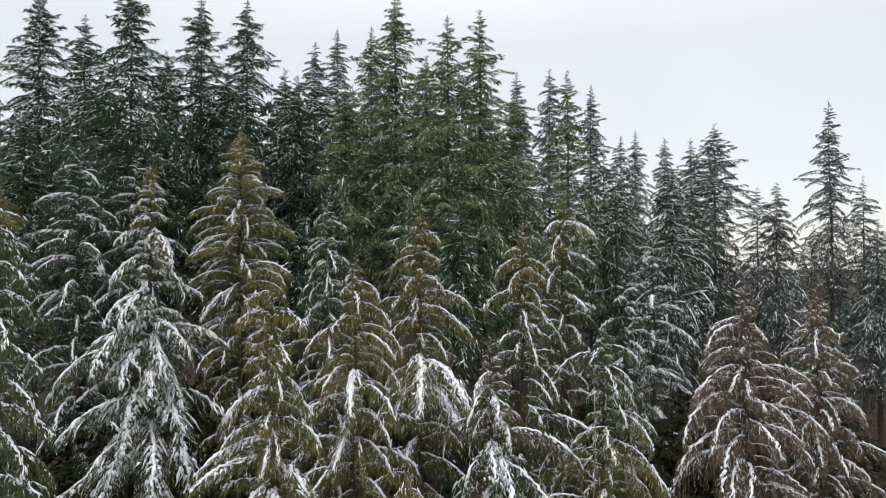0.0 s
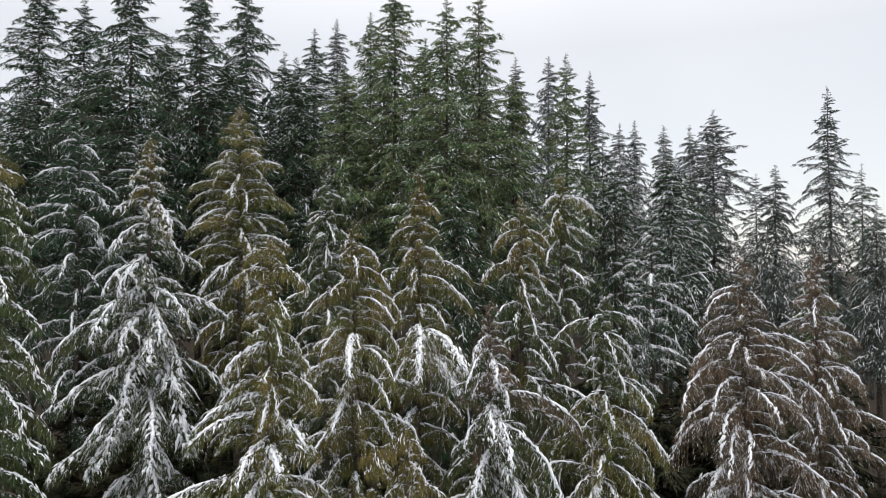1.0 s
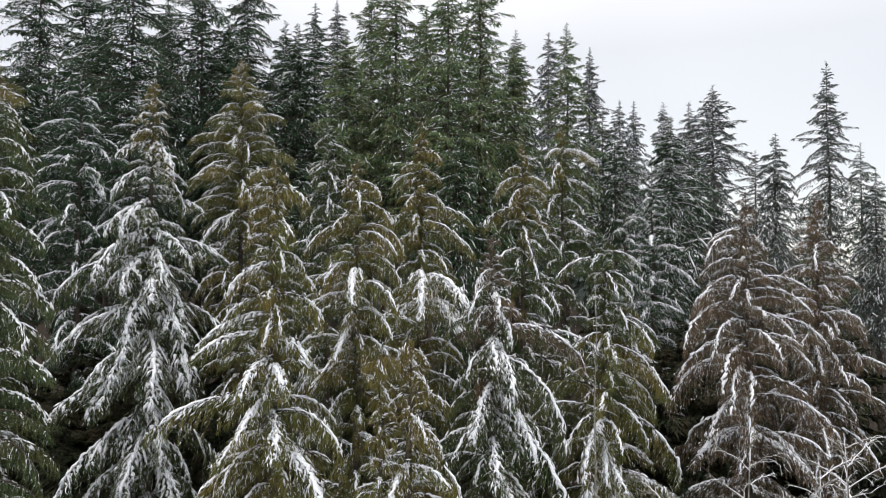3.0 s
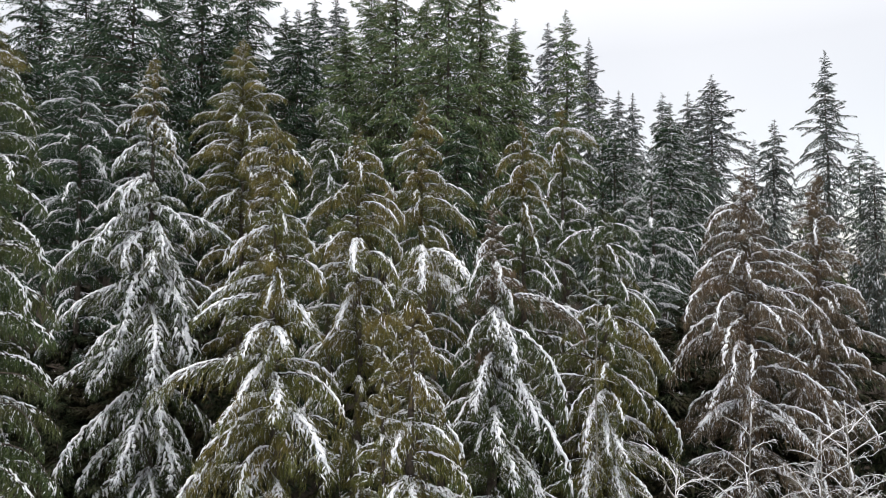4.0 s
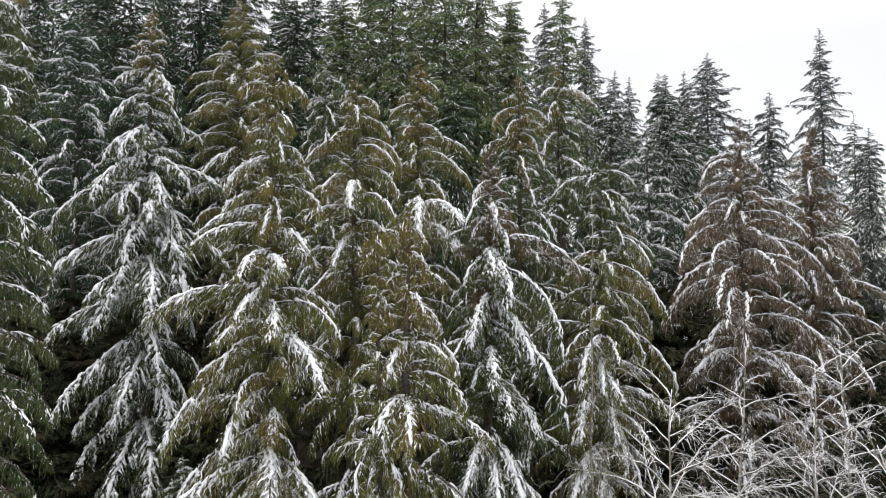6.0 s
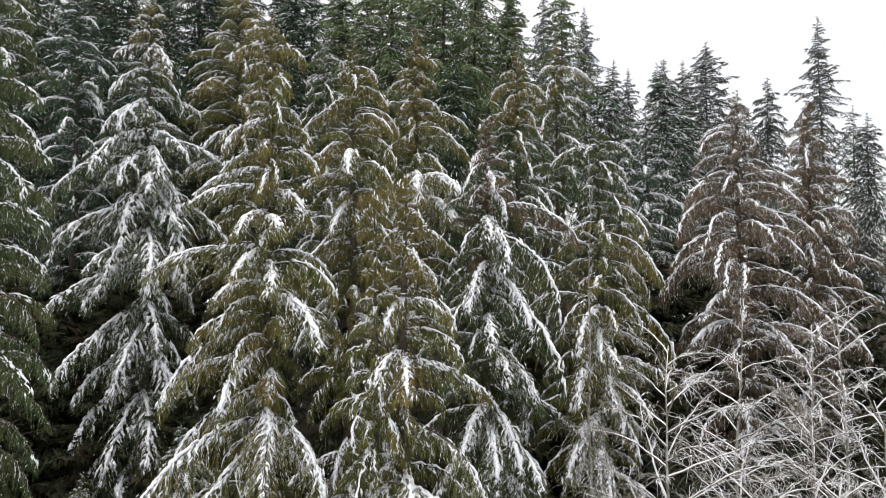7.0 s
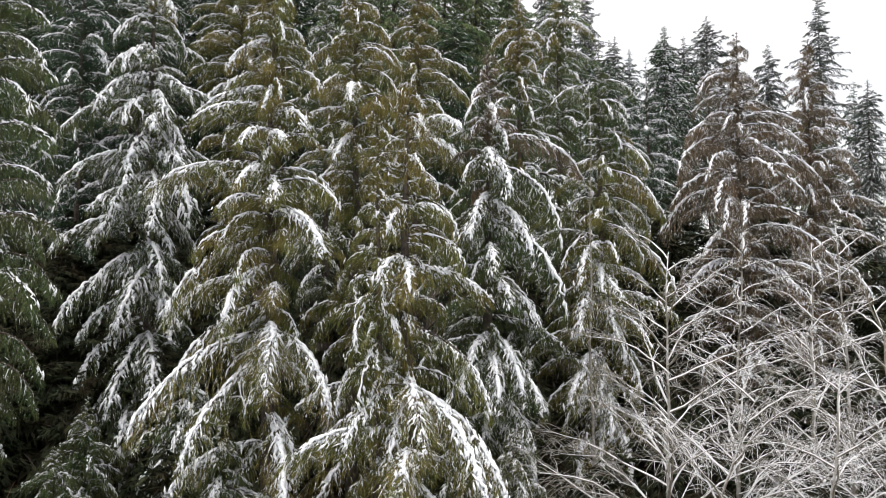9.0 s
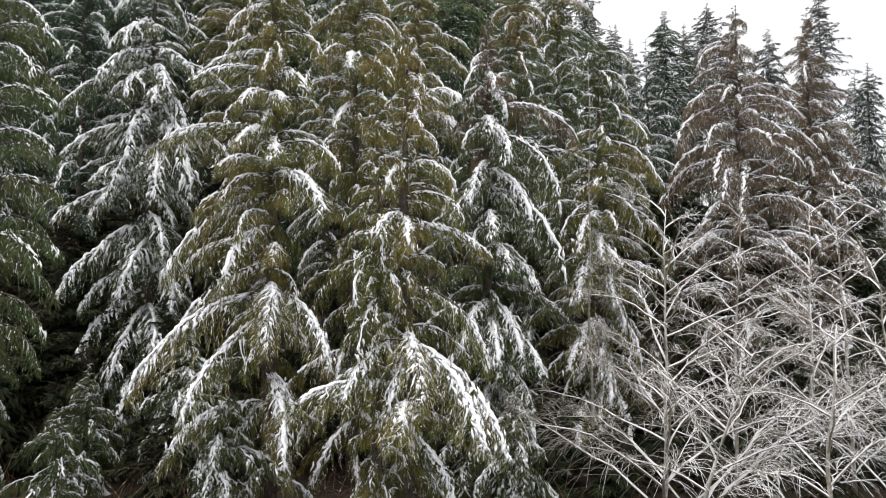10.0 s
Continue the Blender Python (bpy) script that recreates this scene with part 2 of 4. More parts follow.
def bough(length, style, snow, seed):
    """One bough along +x from the trunk: needles and wood, and the snow that lies on it, as two Geo."""
    rng = np.random.default_rng(seed)
    first, last, hang, rate, spray, wide, dense = STYLES[style]
    green, white = Geo(), Geo()
    fine = style in ("arch", "clump", "plume")
    lateral = {"arch": 0.20, "plume": 0.25, "clump": 0.28}.get(style, 0.27)
    n = 13 if fine else 6
    s = np.linspace(0, 1, n)
    loose = 12 if fine else 26
    slope = np.radians(first + rng.uniform(-8, 8) + (last - first + rng.uniform(-loose, loose)) * s ** 1.15 + rng.normal(size=n) * (2 if fine else 7))
    yaw = np.radians(rng.uniform(-16, 16)) * s
    step = length / (n - 1)
    axis = np.zeros((n, 3))
    axis[1:, 0] = np.cumsum(np.cos(slope[1:]) * np.cos(yaw[1:])) * step
    axis[1:, 1] = np.cumsum(np.cos(slope[1:]) * np.sin(yaw[1:])) * step
    axis[1:, 2] = np.cumsum(np.sin(slope[1:])) * step
    tangent = unit(np.gradient(axis, axis=0))
    tube(green, axis, np.linspace(0.010 + 0.010 * length, 0.005, n), 3, slot=1)

    def at(x, values):
        return np.stack([np.interp(x, s, values[:, k]) for k in range(3)], -1)

    def breadth(u):
        return 0.10 + lateral * length * (1 - u) ** 0.65 * np.minimum(1.0, 0.35 + 2.2 * u)

    if not fine:
        m = int(length * rate) + 14
        x = rng.uniform(0.0, 1, m)
        t = unit(at(x, tangent))
        side = unit(np.cross(t, UP)) * rng.choice((-1, 1), m)[:, None]
        out = breadth(x) * rng.uniform(0, 0.9, m)
        p = at(x, axis) + (t * 0.5 + side * 0.8) * out[:, None] - UP * (hang * out ** 1.5)[:, None]
        blades(green, p, t * 0.8 + side * 0.5 - UP * hang + rng.normal(size=(m, 3)) * 0.4, spray * rng.uniform(0.6, 1.2, m), wide * rng.uniform(0.6, 1.4, m), rng)
        keep = rng.random(m) < snow * (0.36 if style == "fir" else 0.30)
        k = int(keep.sum())
        if k:
            blades(white, p[keep] + UP * 0.04, t[keep] * 0.8 + side[keep] * 0.5 - UP * hang * 0.7 + rng.normal(size=(k, 3)) * 0.3, rng.uniform(0.10, 0.26, k), rng.uniform(0.008, 0.022, k) * (1.0 if style == "fir" else 1.4), rng)
    else:
        count = int(length * rate) + 3
        for sign in (-1, 1):
            for k in range(count):
                u = np.clip(0.06 + 0.92 * (k + rng.uniform(-0.4, 0.4)) / count, 0.03, 0.99)
                base, t = at(u, axis), unit(at(u, tangent))
                side = unit(np.cross(t, UP)) * sign
                reach = breadth(u) * rng.uniform(0.6, 1.2)
                d = unit(t * rng.uniform(0.4, 1.0) + side * rng.uniform(0.3, 0.95) + UP * rng.uniform(-0.5, 0.15))
                r = np.linspace(0, 1, 4)[:, None]
                twig = base + d * reach * r - UP * reach * hang * r ** 2
                m = max(3, int(reach * dense))
                x = rng.uniform(0.05, 1, m)
                p = np.stack([np.interp(x, r[:, 0], twig[:, c]) for c in range(3)], -1)
                way = d * 0.55 - UP * (hang * 0.85 + 0.05) + rng.normal(size=(m, 3)) * 0.34
                blades(green, p, way, spray * rng.uniform(0.6, 1.35, m), wide * rng.uniform(0.7, 1.5, m), rng)
                # a finger of snow that tapers out along the twig
                if rng.random() < 0.12 + snow * {"plume": 0.66, "arch": 0.60}.get(style, 0.70):
                    lo, hi, thick = {"plume": (0.12, 0.5, 0.024), "arch": (0.12, 0.45, 0.016)}.get(style, (0.15, 0.5, 0.031))
                    x = rng.uniform(0, 0.45 if style == "clump" else 0.2) + np.linspace(0.02, rng.uniform(lo, hi), 5)
                    p = np.stack([np.interp(x, r[:, 0], twig[:, c]) for c in range(3)], -1) + rng.normal(size=(5, 3)) * 0.015
                    w = thick * (0.55 + 0.65 * snow) * rng.uniform(0.35, 1.55, 5) * np.array((1.1, 1.2, 0.95, 0.6, 0.2)) * min(1.0, 0.5 + reach)
                    tube(white, p, w, 4, 0.75, lift=0.5)
                    if style != "arch" and rng.random() < snow * (0.9 if style == "clump" else 0.4):
                        size = 0.030 * rng.uniform(0.6, 1.4, 1)
                        lumps(white, p[int(rng.integers(1, 4))][None] + UP * 0.01, (d - UP * hang * 0.6)[None], size, rng)
                # thin streaks of snow that run out along the sprays
                m = int({"arch": 22, "clump": 24}.get(style, 36) * reach * snow)
                x = rng.uniform(0.0, 1, m) ** (2.2 if style == "plume" else 1.3)
                p = np.stack([np.interp(x, r[:, 0], twig[:, c]) for c in range(3)], -1) + rng.normal(size=(m, 3)) * 0.02
                blades(white, p, d * 0.55 - UP * hang * 0.7 + rng.normal(size=(m, 3)) * 0.3, rng.uniform(0.06, 0.18, m), rng.uniform(0.003, 0.0075, m), rng)
        # sprays that hang like a curtain under the bough itself
        m = int(length * {"arch": 190, "plume": 150}.get(style, 100))
        x = rng.uniform(0.02, 1, m)
        drop = breadth(x) * {"arch": 0.7, "plume": 0.55}.get(style, 0.35) * rng.random(m)
        way = at(x, tangent) * 0.3 - UP * (0.5 + hang * 0.6) + rng.normal(size=(m, 3)) * 0.26
        blades(green, at(x, axis) - UP * drop[:, None] + rng.normal(size=(m, 3)) * 0.04, way, spray * rng.uniform(0.7, 1.7, m), wide * rng.uniform(0.7, 1.5, m), rng)
    # the ridge of snow along the bough: uneven, thinning out and broken in places
    full = (0.42 if style == "arch" and snow > 0.2 else 0.10) + snow * 0.95 if fine else snow * (0.2 if style == "fir" else 0.5)
    a = 0.04
    while a < 0.94:
        b = min(0.98, a + rng.uniform(0.2, 0.65))
        if rng.random() < full:
            k = max(4, int((b - a) * length / (0.07 if fine else 0.2)))
            x = np.linspace(a, b, k)
            swell = np.convolve(rng.uniform(0.3, 1.6, k + 2), (0.25, 0.5, 0.25), "valid")
            w = (0.017 + 0.008 * length) * {"plume": 1.15, "clump": 0.95}.get(style, 1.0) * (0.5 + snow * 0.6) * swell * np.interp(x, (0, 0.25, 0.75, 1), (0.4, 1.0, 1.1, 0.4))
            w[0] *= 0.3
            w[-1] *= 0.3
            tube(white, at(x, axis) + rng.normal(size=(k, 3)) * (0.014, 0.024, 0.008), w * (1.05 if style == "plume" else 1.0), 5 if fine else 3, 0.5 if style == "plume" else 0.75, lift=0.5)
            if fine:
                m = int((b - a) * length * (26 if style == "plume" else 11)) + 1
                x = rng.uniform(a, b, m)
                size = (0.017 + 0.006 * length) * {"plume": 0.9, "clump": 1.3}.get(style, 0.9) * rng.uniform(0.5, 1.5, m)
                spread = rng.normal(size=(m, 3)) * ((0.05, 0.09, 0.025) if style == "plume" else 0.035)
                lumps(white, at(x, axis) + spread - UP * (np.abs(spread[:, 1:2]) * 0.6 - size[:, None] * 0.5), at(x, tangent) - UP * 0.3, size, rng)
        a = b
    return green, white


SIZES = {"arch": (0.45, 0.9, 1.5, 2.2, 3.0), "plume": (0.9, 1.5, 2.2, 3.0, 4.0), "clump": (0.45, 0.9, 1.5, 2.2, 3.0, 4.0), "fir": (0.6, 1.2, 2.0, 2.9), "weep": (0.6, 1.2, 2.0, 2.9), "dense": (0.6, 1.2, 2.0)}
KIND_NUMBER = {"plume": 5, "arch": 1, "clump": 2, "fir": 3, "weep": 4, "dense": 6}
raw_boughs, bough_meshes = {}, {}


def raw_bough(style, size, variant, heavy):
    key = (style, size, variant, heavy)
    if key not in raw_boughs:
        raw_boughs[key] = bough(SIZES[style][size], style, (0.10, 0.32, 0.6, 0.9)[heavy], KIND_NUMBER[style] * 1000 + size * 100 + variant * 10 + heavy)
    return raw_boughs[key]


def bough_mesh(style, size, variant, heavy, needles):
    key = (style, size, variant, heavy, needles.name)
    if key not in bough_meshes:
        green, white = raw_bough(style, size, variant, heavy)
        bough_meshes[key] = (green.mesh("bough", (needles, BARK)), white.mesh("snow", (SNOW,), True))
    return bough_meshes[key]


def land(x, y):
    """Height of the ground: level by the clearing, rising under the wood, less so on the east side."""
    rise = np.clip((y - 23) / 55, 0, 1)
    hill = np.clip((y - 55) / 90, 0, 1)
    east = np.clip((x - 4) / 22, 0, 1)
    return (9.0 * rise * rise * (3 - 2 * rise)) * (1 - 0.55 * east) + 18.0 * hill * hill * (3 - 2 * hill) * (1 - 0.85 * east) + 0.25 * np.sin(x * 0.31) * np.cos(y * 0.27)


def trunk_mesh(height, radius, rng, lean=0.0, skin=None):
    g = Geo()
    z = np.linspace(-0.25, 1, 9) * height
    z[0] = -0.4
    path = np.stack((rng.normal(size=9) * 0.03 + lean * (z / height) ** 2, rng.normal(size=9) * 0.03, z), -1)
    r = radius * np.array((1.5, 1.12, 0.98, 0.9, 0.74, 0.56, 0.37, 0.19, 0.04))
    tube(g, path, r, 9)
    return g.mesh("trunk", (skin or BARK,), True)


def bough_plan(height, crown, reach, flare, spacing, ragged, rng):
    """Heights, lengths, bearings and slopes of the boughs from the tip down."""
    h, bearing = 0.03, rng.uniform(0, 6.28)
    while h < crown:
        length = min(reach, 0.10 + h * flare * min(1.0, 0.5 + 0.3 * h), 0.8 + h * flare * 0.66) * rng.uniform(1 - ragged, 1 + ragged * 0.6)
        slope = np.interp(h / crown, (0, 0.05, 0.15, 0.5, 1), (40, 32, 16, -3, -13)) + rng.uniform(-1, 1) * (8 + 16 * ragged)
        yield height - h, length, bearing, slope
        bearing += 2.39996 + rng.uniform(-0.4, 0.4)
        h += spacing * np.interp(h, (0, 2, 6, 10, 16), (0.5, 0.85, 1.15, 1.6, 2.6)) * rng.uniform(0.6, 1.4)


def nearest_size(style, length):
    sizes = SIZES[style]
    k = min(range(len(sizes)), key=lambda i: abs(math.log(length / sizes[i])))
    return k, length / sizes[k]


def near_tree(x, y, top, label, style="arch", needles=OLIVE, crest=None, reach=2.4, flare=0.30, crown=None, spacing=0.122, ragged=0.34, snow=0.6, radius=0.2, seed=0, tuft=0.0, inner=0, load=2, arches=(), plumes=()):
    """A tree whose single boughs can be told apart: each bough is a part, with its snow on it.
    arches, plumes: the boughs that stand out, as height above the clearing, length, bearing and slope; load: how much snow the arches bear, 0 to 3."""
    rng = np.random.default_rng(seed + 77)
    z = float(land(x, y))
    height = top - z
    tree = tagged(new("conifer_tree"), label, "tree", "snowy conifers at the edge of the wood")
    tree.location = (x, y, z)
    part("trunk", trunk_mesh(height, radius, rng), tree)
    plan = []
    for h, length, bearing, slope in bough_plan(height, crown or height * 0.95, reach, flare, spacing, ragged, rng):
        # between the boughs that stand out the rest of the front stays short
        if (arches or plumes) and math.sin(bearing) < 0.3 and height - h > 0.8:
            length *= rng.uniform(0.6, 0.95)
        if math.sin(bearing) > 0.4 and rng.random() < 0.4:
            continue
        plan.append((h, length, bearing, slope, style))
    plan += [(h - z, length, radians(bearing), slope, "arch!") for h, length, bearing, slope in arches]
    plan += [(h - z, length, radians(bearing), slope, "clump!" if style == "clump" else "plume!") for h, length, bearing, slope in plumes]
    # short tufts hung with old cones along the upper stem
    plan += [(height - tuft * rng.uniform(0.02, 1), rng.uniform(0.25, 0.5), rng.uniform(0, 6.28), rng.uniform(-50, 0), "tuft") for _ in range(int(tuft * 8))]
    # short inner shoots that hide the stem lower down
    plan += [(height * rng.uniform(0.12, 0.7), rng.uniform(0.6, 1.0), rng.uniform(0, 6.28), rng.uniform(-30, 10), "tuft") for _ in range(inner)]
    for h, length, bearing, slope, look_of in plan:
        proud = look_of.endswith("!")
        shape = "arch" if look_of == "tuft" else look_of.rstrip("!")
        if not proud and shape == "arch" and length > 1.1 and rng.random() < np.interp(h / height, (0.2, 0.62), (0.7, 0.0)):
            shape, slope = "plume", slope - rng.uniform(0, 14)
        size, scale = nearest_size(shape, length)
        heavy = 3 if shape == "clump" and proud else int(rng.integers(2, 4)) if shape == "plume" and proud else load if proud else 0 if look_of == "tuft" else int(np.clip(rng.normal(snow, 0.2) * 4, 0, 3))
        mat = crest if crest and (look_of == "tuft" and height - h < 6 or height - h < rng.uniform(1.0, 3.5)) else needles
        green, white = bough_mesh(shape, size, int(rng.integers(3)), heavy, mat)
        twist = rng.uniform(-12, 12)
        place = pose(0, 0, h, 0, 0, math.degrees(bearing)) @ pose(0, 0, 0, twist, -slope, 0) @ Matrix.Scale(scale, 4)
        tagged(part("snow", white, part("bough", green, tree, place=place)), kind="stuff")
    return tree


def wood_tree(x, y, top, label, style="fir", needles=DARK, reach=2.8, flare=0.5, crown=None, spacing=0.075, ragged=0.5, snow=0.4, radius=0.2, seed=0, group="tall trees of the wood"):
    """A tree farther in: trunk, crown and the snow on the crown."""
    rng = np.random.default_rng(seed + 913)
    z = float(land(x, y))
    height = top - z
    tree = tagged(new("conifer_tree"), label, "tree", group)
    tree.location = (x, y, z)
    part("trunk", trunk_mesh(height, radius, rng), tree)
    green, white = Geo(), Geo()
    thin = 1.0 if style == "dense" else 0.72
    for h, length, bearing, slope in bough_plan(height, crown or height * (0.74 if y < 32 else 0.54), reach, flare, spacing * thin, ragged, rng):
        if style != "dense" and rng.random() < 0.35:
            length *= rng.uniform(0.45, 0.75)
        size, scale = nearest_size(style, length)
        heavy = int(np.clip(rng.normal(snow, 0.22) * 4, 0, 3))
        m = np.array(pose(0, 0, h, 0, 0, math.degrees(bearing)) @ pose(0, 0, 0, rng.uniform(-15, 15), -slope, 0) @ Matrix.Scale(scale, 4))
        for source, target in zip(raw_bough(style, size, int(rng.integers(4)), heavy), (green, white)):
            v, f, slots = source.arrays()
            if len(v) and (snow > 0 or target is green):
                target.v.append(v @ m[:3, :3].T + m[:3, 3])
                target.f.append(f + target.n)
                target.m.append(slots)
                target.n += len(v)
    part("crown", green.mesh("crown", (needles, BARK)), tree)
    if white.n:
        tagged(part("snow", white.mesh("snow", (SNOW,), True), tree), kind="stuff")
    return tree


# ---- ground ----
def make_ground():
    xs = np.concatenate(((-3000, -900, -300, -120), np.arange(-70, 71, 2.0), (120, 300, 900, 3000)))
    ys = np.concatenate(((-3000, -900, -300, -120), np.arange(-60, 101, 2.0), (130, 300, 900, 3000)))
    gx, gy = np.meshgrid(xs, ys)
    rng = np.random.default_rng(5)
    gz = land(gx, gy) + rng.normal(size=gx.shape) * 0.05
    g = Geo()
    i, j = np.meshgrid(np.arange(len(ys) - 1), np.arange(len(xs) - 1), indexing="ij")
    a = (i * len(xs) + j).ravel()
    w = len(xs)
    g.add(np.stack((gx, gy, gz), -1).reshape(-1, 3), np.concatenate((np.stack((a, a + 1, a + w + 1), -1), np.stack((a, a + w + 1, a + w), -1))))
    tagged(new("ground", g.mesh("ground", (FLOOR,), True)), "forest floor of brown litter under patchy snow", "ground", kind="structure")


make_ground()

# ---- the front row ----
near_tree(-9.8, 23.6, 18.7, "tall conifer with heavy snow clumps on drooping boughs", "clump", GREEN, CREST, reach=3.7, flare=0.44, spacing=0.17, ragged=0.45, snow=0.85, radius=0.24, tuft=2.5, inner=24, seed=1,
          arches=((16.9, 0.9, -129, -18), (15.6, 2.4, -24, -31), (12.6, 4, -166, -13),),
          plumes=((16.5, 1.3, -154, 0), (16.4, 1.8, -30, -20), (15.7, 1.9, -147, -11), (14.5, 2.1, -142, -12), (14.6, 2.2, -101, -14), (13.6, 3, -121, -9), (13.6, 2.6, -34, -3), (12.8, 2.5, -95, -8), (13, 2.4, -48, -1), (12.2, 2.6, -28, -7), (11.9, 4.7, -40, -21), (11.7, 3.3, -86, -15), (10.9, 3.2, -150, 1), (9.7, 2.6, -126, 1), (9.4, 2.9, -117, -9))
          + ((10.2, 4.1, -58, -15), (7.6, 2.8, -116, -7), (7.9, 3.2, -58, -6), (6.2, 2.9, -126, 0), (6.2, 2.6, -46, -3), (7.2, 3.8, -127, -15), (7.1, 3.8, -75, -16), (6.7, 3.2, -38, -12), (5.3, 3.4, -119, -7), (4.9, 3.8, -83, -8), (4.8, 3.9, -57, -9), (3.7, 3.4, -119, -9), (3.4, 3.9, -74, -7), (3.5, 3.4, -47, -7), (2.1, 3.3, -86, -8), (2.1, 3.6, -43, -7),))
near_tree(-4.1, 17.0, 14.95, "olive conifer with a brown crest and snow-capped arching boughs", "arch", OLIVE, CREST, reach=2.6, flare=0.34, spacing=0.15, snow=0.65, tuft=5, inner=30, seed=2,
          arches=((14.6, 0.8, -152, -11), (14.1, 1, -158, -8), (13.7, 0.8, -146, -4), (14.1, 1.1, -21, -14), (13.3, 1.1, -55, -13), (12.9, 1.3, -64, -23), (12.6, 1.2, -23, -3), (12.2, 1.4, -24, -2), (11.6, 1.7, -20, -3), (11.2, 1.4, -86, -19), (11.4, 1.3, -64, -23), (8.8, 2.5, -23, -8), (7.6, 2.2, -140, -2),),
          plumes=((12.4, 1.5, -155, -5), (11.6, 1.5, -158, 2), (11.2, 2, -156, -1), (10.7, 2.1, -150, 4), (10.7, 1.7, -42, 2), (10.1, 2, -107, -2), (9.9, 1.8, -74, 8), (9.3, 3.1, -152, -5), (9.2, 2.1, -100, 4), (8.6, 2.3, -69, 14), (8.4, 2.1, -121, 7), (8.1, 3, -49, 3), (7.6, 3.4, -147, -5), (6.9, 2.8, -109, -11), (6, 3.2, -145, -7), (5.3, 4.2, -139, -15), (5.5, 3.5, -73, -11), (5.3, 3.5, -44, -14), (4.8, 3.7, -119, -17), (2.7, 3.1, -139, 4), (3.4, 3.1, -62, -15),))
near_tree(-2.55, 20.6, 15.6, "olive conifer with arching boughs under ridges of snow", "arch", OLIVE, CREST, reach=2.6, flare=0.4, spacing=0.14, snow=0.65, tuft=3.5, inner=26, seed=3,
          arches=((15, 0.6, -155, -19), (14.8, 1.2, -19, -13), (14.7, 0.7, -147, -14), (14.5, 1.1, -81, -26), (14.2, 1.5, -21, -15), (13.8, 1.1, -141, -20), (13.5, 1.9, -159, -16), (13.5, 2, -18, -6), (13.3, 1.9, -42, -12), (12.7, 2.2, -34, -10), (12.4, 2, -119, -9), (11.8, 2.4, -53, -7), (11, 2.2, -45, -8), (10.3, 2.2, -52, -12), (10, 2, -127, -19),),
          plumes=((12.3, 2.4, -92, -4), (11.5, 1.7, -149, 5), (10.9, 2.1, -99, -11),))
near_tree(-0.85, 24.6, 17.6, "slim conifer with a brown crest and snowy arching boughs", "arch", OLIVE, CREST, reach=2.5, flare=0.36, spacing=0.14, snow=0.65, crown=13.0, tuft=4.5, inner=12, seed=4,
          arches=((16.4, 1, -15, -17), (15.9, 0.8, -162, -9), (15.6, 1.3, -158, -8), (15.7, 1, -21, -11), (14.9, 1.4, -21, -10), (14.8, 1, -132, -23), (14.3, 2.2, -15, -3), (14.3, 1.3, -150, -11), (14, 1.4, -89, -20), (13.9, 2.1, -29, -15), (13.5, 2.3, -18, -7), (13.5, 1.7, -140, -18), (12.9, 1.9, -43, -16),),
          plumes=((12.2, 4.2, -83, 2), (11.9, 4.2, -63, 4), (11.2, 4, -67, 2), (11.2, 2, -122, -7),))
near_tree(-0.75, 15.3, 10.75, "small olive conifer with a bent tip and heavy snowy boughs", "arch", OLIVE, CREST, reach=2.2, flare=0.31, spacing=0.17, snow=0.75, radius=0.24, tuft=1.2, inner=18, seed=5,
          arches=((10.5, 0.7, -42, -29), (10, 0.8, -46, -24), (9.5, 0.7, -149, -15), (9.5, 1, -21, -7), (9.1, 1.1, -70, -16), (8.9, 1.2, -20, -18), (8.3, 1.7, -19, -18), (7.4, 1.8, -19, -4),),
          plumes=((8.1, 1.3, -116, -4), (8, 1.3, -53, 7), (6.9, 1.8, -114, 1), (6.8, 1.8, -91, -3), (6.8, 2.1, -28, -6), (5.5, 2.9, -20, -8), (4.4, 3.2, -83, -6), (4.3, 2.4, -126, -6), (3.3, 3.2, -136, 5), (4.2, 3.7, -56, -13), (4.1, 3.6, -37, -13), (2.8, 3.2, -87, 10),))
near_tree(-1.35, 14.9, 10.5, "slender weeping conifer sapling with light snow", "arch", OLIVE, CREST, reach=1.1, flare=0.24, spacing=0.14, snow=0.6, radius=0.12, tuft=2.0, inner=8, seed=6,
          arches=((6.2, 1.6, -130, -42), (5.9, 1.3, -35, -38), (5.2, 1.8, -107, -46), (6.7, 1.3, -67, -39),))
near_tree(1.35, 20.2, 13.2, "grey-brown conifer with long snow-laden boughs", "arch", GREEN, RUSSET, reach=2.8, flare=0.44, spacing=0.14, snow=0.65, tuft=3.5, inner=30, seed=7,
          arches=((11.9, 1.9, -125, -29), (11.2, 1.3, -119, -20), (10.6, 3.1, -18, -7), (9.9, 3.9, -39, -31), (8.3, 4.3, -50, -31), (8.2, 2.3, -122, -20), (10.1, 1.7, -129, -15),),
          plumes=((12.3, 1.3, -134, -22), (11.7, 1.3, -74, -10), (11.2, 1.5, -51, -18), (10.3, 1.8, -95, -9), (10.4, 1.7, -75, -13), (10.2, 2.5, -65, -16), (9.1, 2.4, -107, -17), (8.9, 3.1, -58, -19), (7.5, 2.5, -88, 6), (6.6, 2.5, -75, 7), (6.4, 2.5, -49, -2), (5.1, 3.3, -71, -10), (4.6, 3.1, -86, -4), (4.2, 2.9, -52, 2), (3.5, 3.2, -70, -9), (5.1, 2.7, -109, -9), (2.8, 2.9, -101, -12), (2.6, 3.3, -59, -2),))
